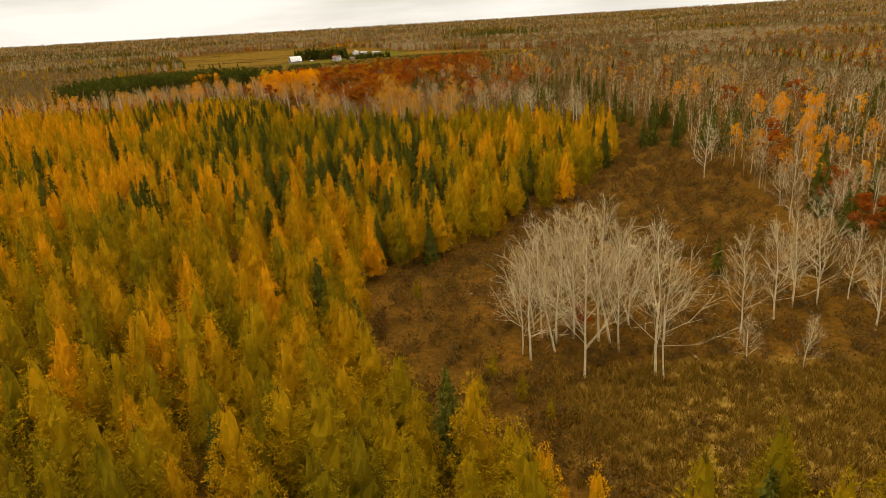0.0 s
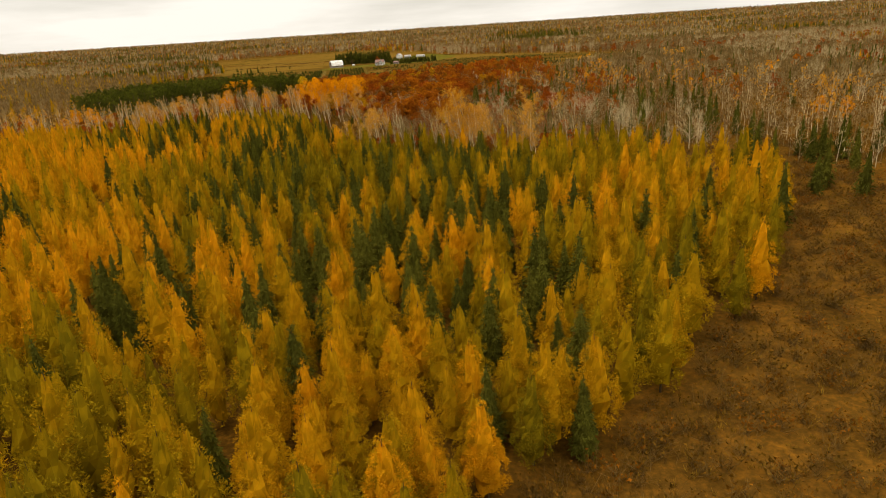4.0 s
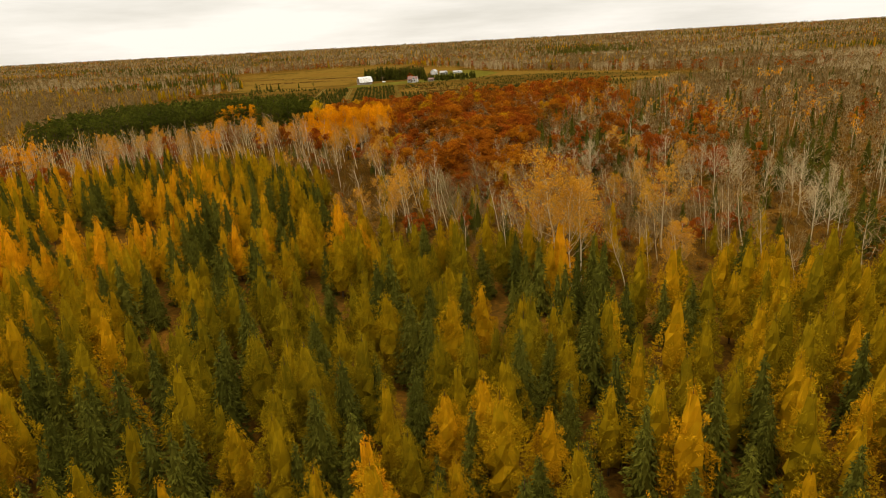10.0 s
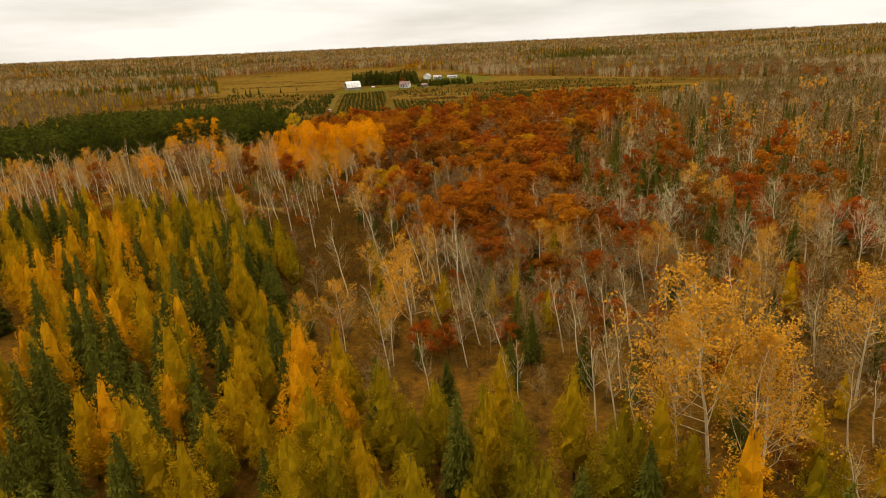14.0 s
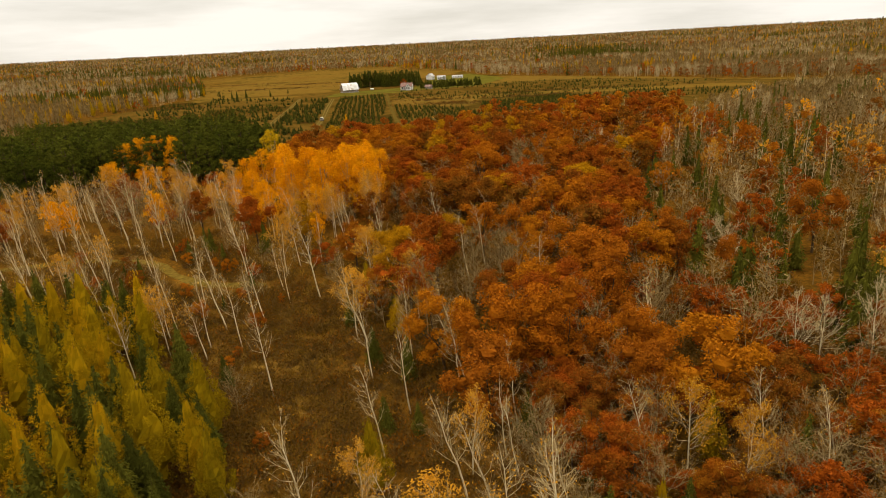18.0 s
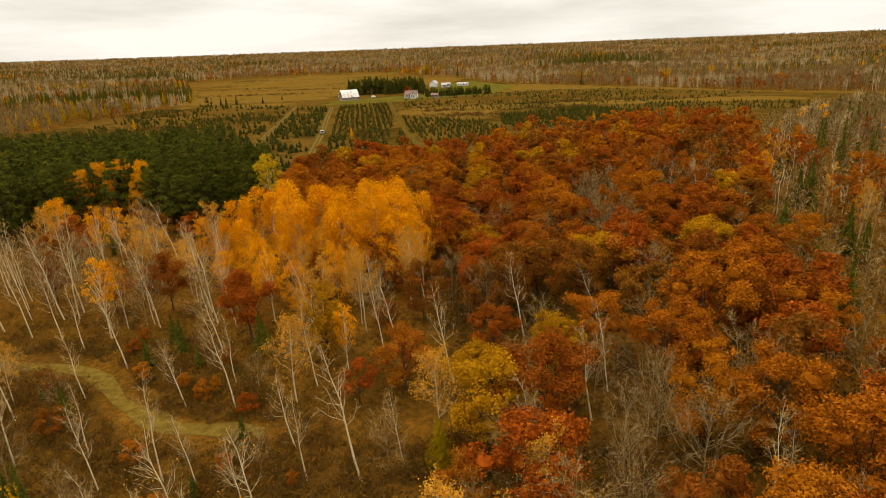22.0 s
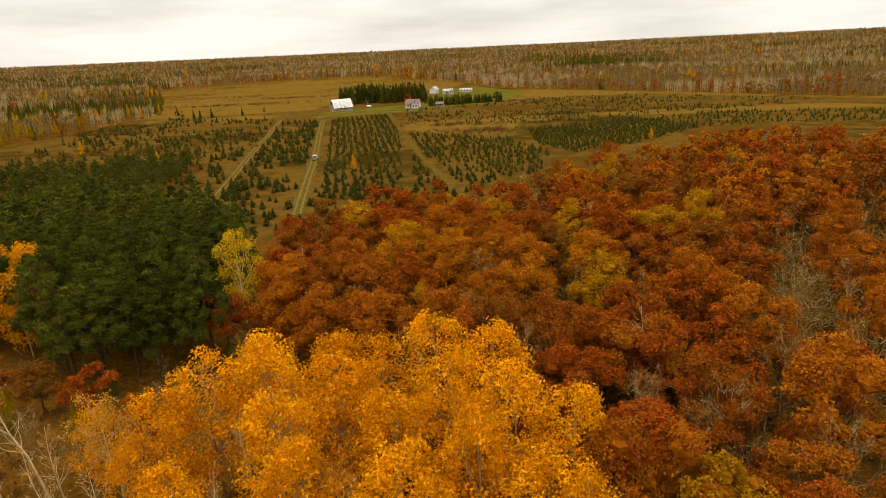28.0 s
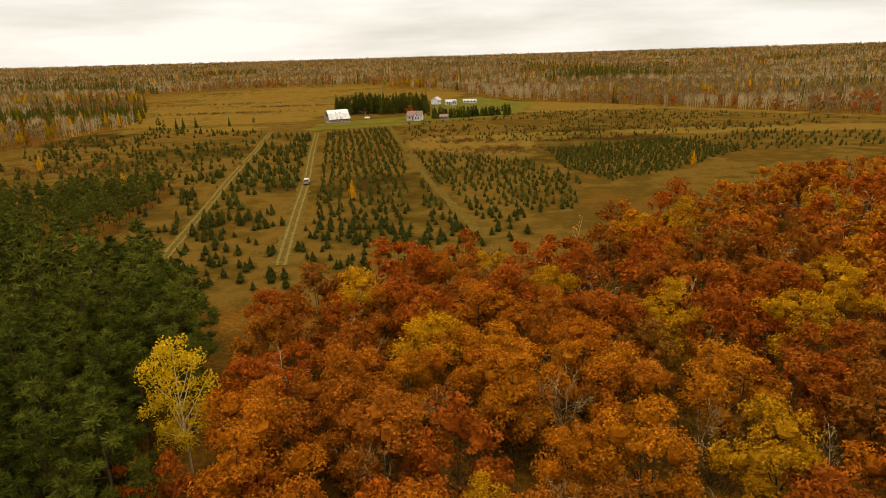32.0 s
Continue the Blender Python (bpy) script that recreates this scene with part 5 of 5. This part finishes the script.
brush = random_spots(MEADOW_ZONE, 1500, 0.7, 1.5, lambda x, y: not inside(DRY_ZONE, x, y) or rng.uniform() < 0.15)
brush += random_spots(EAST_ZONE, 1300, 0.8, 1.6, lambda x, y: x < 150 and off_path(x, y) < 150)
brush += random_spots(BIRCH_ZONE, 700, 0.5, 1.1, lambda x, y: not inside(CLEARING, x, y) or rng.uniform() < 0.2)
brush += random_spots(OAK_ZONE, 2600, 0.7, 1.8) + random_spots(WEST_ZONE, 600, 0.5, 1.1, lambda x, y: x > -210) + random_spots(GLADE_ZONE, 1900, 0.4, 1.1) + random_spots([(-74, 286), (-10, 284), (-8, 345), (-92, 350)], 2200, 0.5, 1.2)
for cx, cy, rx, ry, n in ((-78, 668, 26, 9, 150), (-92, 700, 18, 6, 80), (20, 735, 60, 5, 120), (-100, 745, 14, 5, 50), (-30, 700, 40, 4, 70), (-340, 1000, 60, 12, 90),
                          (-250, 640, 45, 14, 220), (-290, 720, 30, 10, 140), (-215, 600, 25, 8, 120), (-280, 900, 60, 10, 150), (-240, 960, 60, 8, 120)):
    for _ in range(n):
        brush.append((cx + rx * rng.normal(0, 0.6), cy + ry * rng.normal(0, 0.6), rng.uniform(0.5, 1.1), rng.uniform(0, 6.28), rng.uniform()))
massed_small("undergrowth_brush", shrub_shape, brush, [BARK["brush"], LEAF["brush"]], "brown leafless brush with a few dry leaves", "undergrowth")
grass = random_spots([(6, 44), (60, 40), (66, 66), (4, 68)], 3500, 0.6, 1.4) + random_spots(GLADE_ZONE, 3400, 0.4, 0.9) + random_spots(DRY_ZONE, 3500, 0.7, 1.3) + random_spots(MEADOW_ZONE, 2500, 0.5, 1.0) + random_spots(CLEARING, 1500, 0.5, 1.0) + random_spots(WEST_ZONE, 1800, 0.4, 0.9, lambda x, y: x > -150 and y < 380)
massed_small("dry_grass", tuft_shape, grass, [LEAF["grass"]], "tan dry grass tufts in the clearing", "grass")

# ---- young firs of the tree farm ----


def fir_shape(seed, n=80, size=0.32, core=(7, 7)):
    return larch_shape(seed, 1.95, 1.42, n, size, droop=0.30, levels=9, base=0.06, power=0.95, core=core)


FIRS = []


def fir_rows(zone, spacing, lo, hi, miss=0.08, along=0.19):
    """Rows that run with the lanes."""
    xs, ys = [p[0] for p in zone], [p[1] for p in zone]
    y = min(ys)
    while y < max(ys):
        x = min(xs) - 60
        while x < max(xs) + 60:
            px = x - (y - min(ys)) * along + rng.normal(0, 0.55)
            py = y + rng.normal(0, 0.55)
            x += spacing
            if inside(zone, px, py) and not on_lanes(px, py) and rng.uniform() > miss:
                FIRS.append((px, py, rng.uniform(lo, hi), rng.uniform(0, 6.28), rng.uniform()))
        y += spacing


def fir_loose(zone, n, lo, hi):
    for p in random_spots(zone, n, lo, hi):
        if patch(p[0], p[1], 0.02, 41) > 0.36:
            FIRS.append(p)


fir_rows([(-126, 530), (-102, 530), (-113, 640), (-124, 710), (-134, 768), (-166, 748), (-153, 675), (-140, 610)], 3.0, 0.65, 1.05)
fir_rows([(-98, 530), (-80, 545), (-60, 560), (-52, 598), (-66, 640), (-112, 668)], 3.0, 0.7, 1.1, 0.2)
fir_rows([(-54, 666), (5, 694), (26, 656), (-20, 610), (-42, 596), (-54, 618)], 2.5, 0.75, 1.05, 0.04, 0.3)
fir_rows([(30, 650), (10, 694), (60, 712), (130, 690), (120, 655)], 4.2, 0.7, 1.1, 0.35, 0.3)
fir_loose([(-150, 540), (-136, 560), (-160, 680), (-172, 740), (-198, 745), (-172, 610), (-158, 530)], 280, 0.8, 1.6)
fir_loose([(-178, 560), (-176, 610), (-205, 760), (-300, 800), (-310, 720), (-280, 590)], 760, 0.6, 1.4)
fir_loose([(-158, 530), (-190, 610), (-180, 625), (-150, 545)], 50, 1.0, 1.7)
fir_loose([(-118, 720), (-124, 790), (-60, 835), (30, 850), (130, 750), (60, 722), (-50, 690)], 800, 0.55, 0.95)
fir_loose([(-172, 508), (-130, 499), (-84, 512), (-72, 540), (-100, 545), (-140, 548), (-165, 560)], 170, 0.75, 1.3)
FIRS.sort(key=lambda p: off_path(p[0], p[1]))
protos = []
for v in range(4):
    (WV, WF), (CV, CF) = fir_shape(700 + v, 180, 0.28)
    root = tagged(new("young_fir"), "young dark green fir in a farm row", "tree", "young firs of the tree farm")
    for nm, V, F, mt in (("trunk", WV, WF, BARK["brown"]), ("crown", CV, CF, LEAF["fir"])):
        ob = new(nm, mesh_from(nm, V, F, mt))
        ob.parent = root
    protos.append(root)
for i, (x, y, s, turn, tint) in enumerate(FIRS[:300]):
    m = Matrix.Translation((x, y, float(height_at(x, y)))) @ Matrix.Rotation(turn, 4, "Z")
    if i < 4:
        ob = protos[i]
        ob.matrix_basis = m
    else:
        ob = copy_thing(protos[i % 4], m)
    ob.scale = (s * 1.05, s * 1.05, s)
massed_small("young_firs", lambda seed: [fir_shape(seed, 34, 0.42, (4, 5))[1]], FIRS[300:], [LEAF["fir"]], "many young dark green firs in farm rows", "tree")
for x, y, s in ((-123, 575, 6.5), (-8, 620, 6), (-205, 600, 6), (-260, 640, 7)):
    massed_trees("larch_wood", "larch", [(x, y, s, 1.0, 0.9)], 1, "small golden larch among young firs", 1)

# ---- farm buildings ----
MAT_ROOF_WHITE = plain_material("barn_roof_weathered_white_metal", (0.496, 0.464, 0.400), (0.640, 0.624, 0.576), 0.5, 0.5)
MAT_RUST = plain_material("rusty_roof_sheet", (0.272, 0.192, 0.120), (0.416, 0.352, 0.272), 0.8, 0.8)
MAT_BARN = plain_material("barn_boards_grey", (0.128, 0.088, 0.056), (0.208, 0.152, 0.096), 1.2, 0.9, 0, 0.3)
MAT_STONE = plain_material("field_stone", (0.192, 0.168, 0.128), (0.320, 0.288, 0.224), 1.6, 0.9, 0, 0.5)
MAT_WHITE = plain_material("white_siding", (0.528, 0.504, 0.448), (0.608, 0.584, 0.528), 0.8, 0.6)
MAT_SHINGLE = plain_material("brown_red_shingles", (0.136, 0.068, 0.048), (0.208, 0.112, 0.080), 1.2, 0.9)
MAT_SHINGLE_GREY = plain_material("grey_shingles", (0.288, 0.264, 0.232), (0.400, 0.376, 0.336), 1.2, 0.9)
MAT_DARK = plain_material("dark_window_glass", (0.016, 0.016, 0.018), (0.028, 0.028, 0.032), 2.0, 0.08)
MAT_BRICK = plain_material("chimney_brick", (0.192, 0.072, 0.040), (0.272, 0.112, 0.064), 4.0, 0.9)
MAT_PAINT = plain_material("cream_vehicle_paint", (0.273, 0.241, 0.1843), (0.299, 0.266, 0.2074), 0.5, 0.3)
MAT_TYRE = plain_material("tyre_rubber", (0.016, 0.016, 0.016), (0.024, 0.024, 0.024), 5.0, 0.8)
MAT_STEEL = plain_material("dull_steel", (0.280, 0.272, 0.256), (0.360, 0.352, 0.336), 3.0, 0.4, 0.8)
MAT_LAMP_RED = plain_material("red_lamp_lens", (0.240, 0.016, 0.012), (0.288, 0.024, 0.016), 3.0, 0.3)


def part(name, bm, material, parent, label=""):
    me = bpy.data.meshes.new(name)
    bm.to_mesh(me)
    bm.free()
    me.materials.append(material)
    ob = new(name, me)
    ob.parent = parent
    return tagged(ob, label)


def block(x0, x1, y0, y1, z0, z1, bevel=0.0):
    bm = bmesh.new()
    bmesh.ops.create_cube(bm, size=1.0)
    for v in bm.verts:
        v.co = Vector((x0 + (v.co.x + 0.5) * (x1 - x0), y0 + (v.co.y + 0.5) * (y1 - y0), z0 + (v.co.z + 0.5) * (z1 - z0)))
    if bevel:
        bmesh.ops.bevel(bm, geom=bm.edges[:], offset=bevel, segments=2, affect="EDGES")
    return bm


def prism(profile, x0, x1):
    """A profile of (y, z) run along x."""
    bm = bmesh.new()
    a = [bm.verts.new((x0, y, z)) for y, z in profile]
    b = [bm.verts.new((x1, y, z)) for y, z in profile]
    n = len(profile)
    bm.faces.new(a[::-1])
    bm.faces.new(b)
    for i in range(n):
        bm.faces.new((a[i], a[(i + 1) % n], b[(i + 1) % n], b[i]))
    bmesh.ops.recalc_face_normals(bm, faces=bm.faces[:])
    return bm


def slab(y0, z0, y1, z1, x0, x1, thick=0.15):
    """A sloping roof plane from (y0, z0) to (y1, z1)."""
    d = Vector((0, y1 - y0, z1 - z0)).normalized()
    n = Vector((0, -d.z, d.y)) * thick
    return prism([(y0, z0), (y1, z1), (y1 + n.y, z1 + n.z), (y0 + n.y, z0 + n.z)], x0, x1)


def window_on(parent, x, z, y, w=0.9, h=1.3, name="window"):
    win = part(name, block(x - w / 2 - 0.08, x + w / 2 + 0.08, y - 0.06, y + 0.05, z - 0.08, z + h + 0.08), MAT_WHITE, parent)
    part("pane", block(x - w / 2, x + w / 2, y - 0.075, y - 0.062, z, z + h), MAT_DARK, win, "dark window glass")
    part("sill", block(x - w / 2 - 0.15, x + w / 2 + 0.15, y - 0.16, y - 0.062, z - 0.16, z - 0.082), MAT_WHITE, win)


def barn():
    root = tagged(new("barn"), "old grey barn with a steep weathered white metal roof", "barn")
    L, D, e, k, r = 6.6, 4.6, 2.5, 5.6, 7.8
    part("foundation", block(-L - 0.1, L + 0.1, -D - 0.1, D + 0.1, -0.3, 0.7), MAT_STONE, root, "field stone footing")
    part("wall", prism([(-D, 0.7), (D, 0.7), (D, e), (D * 0.64, k), (0, r - 0.15), (-D * 0.64, k), (-D, e)], -L, L), MAT_BARN, root, "weathered grey boards")
    for s in (-1, 1):
        for a, b2 in (((s * (D + 0.5), e - 0.35), (s * D * 0.64, k)), ((s * D * 0.64, k), (0, r))):
            lo, hi = (a, b2) if s < 0 else (b2, a)
            roof = part("roof", slab(*lo, *hi, -L - 0.5, L + 0.5), MAT_ROOF_WHITE, root, "weathered white metal roof")
            if s < 0:
                for i in range(19):
                    x = -L - 0.3 + i * 0.8
                    d = Vector((0, hi[0] - lo[0], hi[1] - lo[1]))
                    n = Vector((0, -d.z, d.y)).normalized() * 0.19
                    part("roof_seam", slab(lo[0] + n.y * 0.8, lo[1] + n.z * 0.8, hi[0] + n.y * 0.8, hi[1] + n.z * 0.8, x, x + 0.06, 0.05), MAT_ROOF_WHITE, roof)
                for x, w in ((-2.2, 0.8), (0.3, 1.2), (1.7, 0.5)):
                    n = Vector((0, -(hi[1] - lo[1]), hi[0] - lo[0])).normalized() * 0.16
                    q = 0.45
                    part("rust_sheet", slab(lo[0] + n.y, lo[1] + n.z, lo[0] + (hi[0] - lo[0]) * q + n.y, lo[1] + (hi[1] - lo[1]) * q + n.z, x, x + w, 0.03), MAT_RUST, roof, "rusty grey sheet")
    for x in (-4.5, -1.5, 1.5, 4.5):
        window_on(root, x, 1.4, -D - 0.02, 0.8, 0.9)
    door = part("door", block(-1.6 - 4, 1.6 - 4, D + 0.03, D + 0.12, 0.1, 2.9), MAT_BARN, root, "wide sliding board door")
    part("door_rail", block(-6.2, -1.8, D + 0.13, D + 0.2, 2.9, 3.0), MAT_STEEL, door)
    part("gable_door", block(-L - 0.1, -L - 0.01, -1.2, 1.2, 4.2, 6.4), MAT_DARK, root, "dark hay loft opening")
    for i in range(9):
        part("leaning_plank", block(0.5 + i * 0.7, 0.8 + i * 0.7, -D - 2.6, -D - 1.0 - 0.1 * (i % 3), -0.1, 0.5 + 0.15 * (i % 4)), MAT_STONE, root, "grey stacked planks and stones")
    root.matrix_basis = pose(-172.0, 809.0, 0, 0, 0, 30)


def house(name, label, at_pose, L, D, eave, ridge, wall, roofing, front=True, chimney=True):
    root = tagged(new(name), label, "house")
    part("footing", block(-L - 0.1, L + 0.1, -D - 0.1, D + 0.1, -0.3, 0.4), MAT_STONE, root)
    part("wall", prism([(-D, 0.4), (D, 0.4), (D, eave), (0, ridge - 0.1), (-D, eave)], -L, L), wall, root)
    for s in (-1, 1):
        a, b2 = (s * (D + 0.5), eave - 0.3), (0, ridge)
        lo, hi = (a, b2) if s < 0 else (b2, a)
        part("roof", slab(*lo, *hi, -L - 0.4, L + 0.4), roofing, root)
    n = max(2, int(L * 2 / 2.6))
    for i in range(n):
        x = -L + (i + 0.5) * 2 * L / n
        if front and -0.5 < x < 4.5:
            continue
        window_on(root, x, 1.2, -D - 0.02)
        if eave > 4.4:
            window_on(root, x, 3.6, -D - 0.02)
    if front:
        wing = part("front_wing", block(0.2, 4.2, -D - 3, -D + 0.5, 0.0, eave), wall, root, "front wing with its own gable")
        bm = prism([(0.2, eave), (4.2, eave), (2.2, ridge - 0.4)], 0.0, 3.5)
        for v in bm.verts:
            v.co = Vector((v.co.y, -D - 3 + v.co.x, v.co.z))
        bmesh.ops.recalc_face_normals(bm, faces=bm.faces[:])
        part("gable", bm, wall, wing)
        for s, (xa, xb) in ((1, (-0.2, 2.2)), (-1, (2.2, 4.6))):
            bm = slab(xa, eave - 0.3 if s > 0 else ridge - 0.3, xb, ridge - 0.3 if s > 0 else eave - 0.3, 0.0, 3.9)
            for v in bm.verts:
                v.co = Vector((v.co.y, -D - 3.3 + v.co.x, v.co.z))
            bmesh.ops.recalc_face_normals(bm, faces=bm.faces[:])
            part("wing_roof", bm, roofing, wing)
        window_on(root, 1.3, 1.2, -D - 3.02)
        window_on(root, 3.1, 1.2, -D - 3.02)
        window_on(root, 2.2, eave - 0.1, -D - 3.02, 0.8, 1.0)
        porch = part("porch_roof", block(-L, 0.1, -D - 2.0, -D - 0.05, 2.6, 2.75), roofing, root)
        for i in range(4):
            x = -L + 0.2 + i * (L - 0.3) / 3
            part("post", block(x - 0.07, x + 0.07, -D - 1.95, -D - 1.81, 0.3, 2.6), MAT_WHITE, porch)
        part("porch_floor", block(-L, 0.1, -D - 2.0, -D - 0.12, -0.1, 0.35), MAT_STONE, root)
        door = part("door", block(-1.6, -0.7, -D - 0.08, -D - 0.01, 0.45, 2.5), MAT_SHINGLE, root, "dark red front door")
        part("knob", block(-0.85, -0.78, -D - 0.14, -D - 0.08, 1.4, 1.47, 0.01), MAT_STEEL, door)
    if chimney:
        part("chimney", block(-L * 0.5 - 0.35, -L * 0.5 + 0.35, 0.4, 1.1, ridge - 1.5, ridge + 1.1, 0.03), MAT_BRICK, root, "brick chimney")
    root.matrix_basis = at_pose


barn()
house("farmhouse", "white one-and-a-half-storey farmhouse with a brown-red roof", pose(-121.0, 808.1, 0, 0, 0, -6), 4.8, 3.2, 3.3, 5.8, MAT_WHITE, MAT_SHINGLE)
house("far_house", "white house with a grey roof behind the pines", pose(-112.5, 935.7, 0, 0, 0, 70), 3.8, 3.0, 3.8, 6.2, MAT_WHITE, MAT_SHINGLE_GREY, False)
house("far_farmhouse", "white house with a light roof on the lawn", pose(-100.2, 926.2, 0, 0, 0, 10), 4.2, 2.6, 2.6, 4.4, MAT_WHITE, MAT_SHINGLE_GREY)
house("long_shed", "long low white shed on the lawn", pose(-84.1, 941.3, 0, 0, 0, -8), 5.4, 2.4, 2.0, 3.2, MAT_WHITE, MAT_SHINGLE_GREY, False, False)
house("garden_shed", "small brown shed beside the farmhouse", pose(-102.1, 807.1, 0, 0, 0, -15), 2.6, 2.0, 2.2, 3.4, MAT_BARN, MAT_SHINGLE, False, False)


def wheel(parent, x, y):
    bm = bmesh.new()
    bmesh.ops.create_cone(bm, cap_ends=True, segments=20, radius1=0.36, radius2=0.36, depth=0.24, matrix=Matrix.Translation((x, y, 0.36)) @ Matrix.Rotation(math.pi / 2, 4, "Y"))
    bmesh.ops.bevel(bm, geom=[e for e in bm.edges if len(e.link_faces) == 2 and e.calc_face_angle() > 1.0], offset=0.05, segments=2, affect="EDGES")
    w = part("wheel", bm, MAT_TYRE, parent, "black tyre")
    bm = bmesh.new()
    bmesh.ops.create_cone(bm, cap_ends=True, segments=16, radius1=0.21, radius2=0.19, depth=0.26, matrix=Matrix.Translation((x, y, 0.36)) @ Matrix.Rotation(math.pi / 2, 4, "Y"))
    part("rim", bm, MAT_STEEL, w, "dull steel rim")


def pickup():
    root = tagged(new("pickup_truck"), "cream pickup truck with a closed bed parked on the lane", "truck")
    body = block(-0.95, 0.95, -2.6, 2.6, 0.45, 1.10, 0.08)
    part("body", body, MAT_PAINT, root)
    bm = block(-0.88, 0.88, -2.45, 1.0, 1.10, 1.85, 0.06)
    for v in bm.verts:
        if v.co.z > 1.5:
            v.co.x *= 0.86
            v.co.y = v.co.y * 0.94 - 0.1
    part("cab", bm, MAT_PAINT, root, "cream cab and bed cover")
    part("rear_window", block(-0.62, 0.62, -2.50, -2.44, 1.25, 1.62, 0.01), MAT_DARK, root, "dark rear window")
    bm = block(-0.68, 0.68, 0.93, 1.0, 1.2, 1.65, 0.01)
    part("windscreen", bm, MAT_DARK, root, "dark windscreen")
    for s in (-1, 1):
        for y0, y1 in ((-2.1, -0.8), (-0.65, 0.55)):
            part("side_window", block(s * 0.87 - 0.02, s * 0.87 + 0.02, y0, y1, 1.25, 1.58, 0.01), MAT_DARK, root, "dark side window")
        part("tail_lamp", block(s * 0.85 - 0.08, s * 0.85 + 0.08, -2.64, -2.58, 0.75, 1.0, 0.01), MAT_LAMP_RED, root, "red tail lamp")
        part("head_lamp", block(s * 0.75 - 0.12, s * 0.75 + 0.12, 2.58, 2.63, 0.75, 0.92, 0.01), MAT_STEEL, root)
        for y in (-1.7, 1.7):
            wheel(root, s * 0.86, y)
    part("bumper", block(-0.93, 0.93, -2.75, -2.61, 0.45, 0.62, 0.03), MAT_STEEL, root, "steel bumper")
    part("bumper", block(-0.93, 0.93, 2.61, 2.75, 0.45, 0.62, 0.03), MAT_STEEL, root, "steel bumper")
    root.matrix_basis = pose(-143.4, 603, float(height_at(-143.4, 603)) + 0.1, 0, 0, 10)


pickup()


def gas_tank():
    root = tagged(new("gas_tank"), "white gas tank standing on the farm lawn", "tank")
    bm = bmesh.new()
    bmesh.ops.create_uvsphere(bm, u_segments=20, v_segments=12, radius=0.75)
    for v in bm.verts:
        v.co = Vector((v.co.z + (1.1 if v.co.z > 0.01 else -1.1 if v.co.z < -0.01 else 0), v.co.x, v.co.y + 1.15))
    part("tank", bm, MAT_WHITE, root)
    for x in (-0.9, 0.9):
        part("foot", block(x - 0.15, x + 0.15, -0.4, 0.4, -0.2, 0.5), MAT_STONE, root)
    part("valve_cap", block(-0.2, 0.2, -0.2, 0.2, 1.85, 2.05, 0.03), MAT_STEEL, root)
    root.matrix_basis = pose(-154.0, 820.4, 0, 0, 0, 8)


gas_tank()
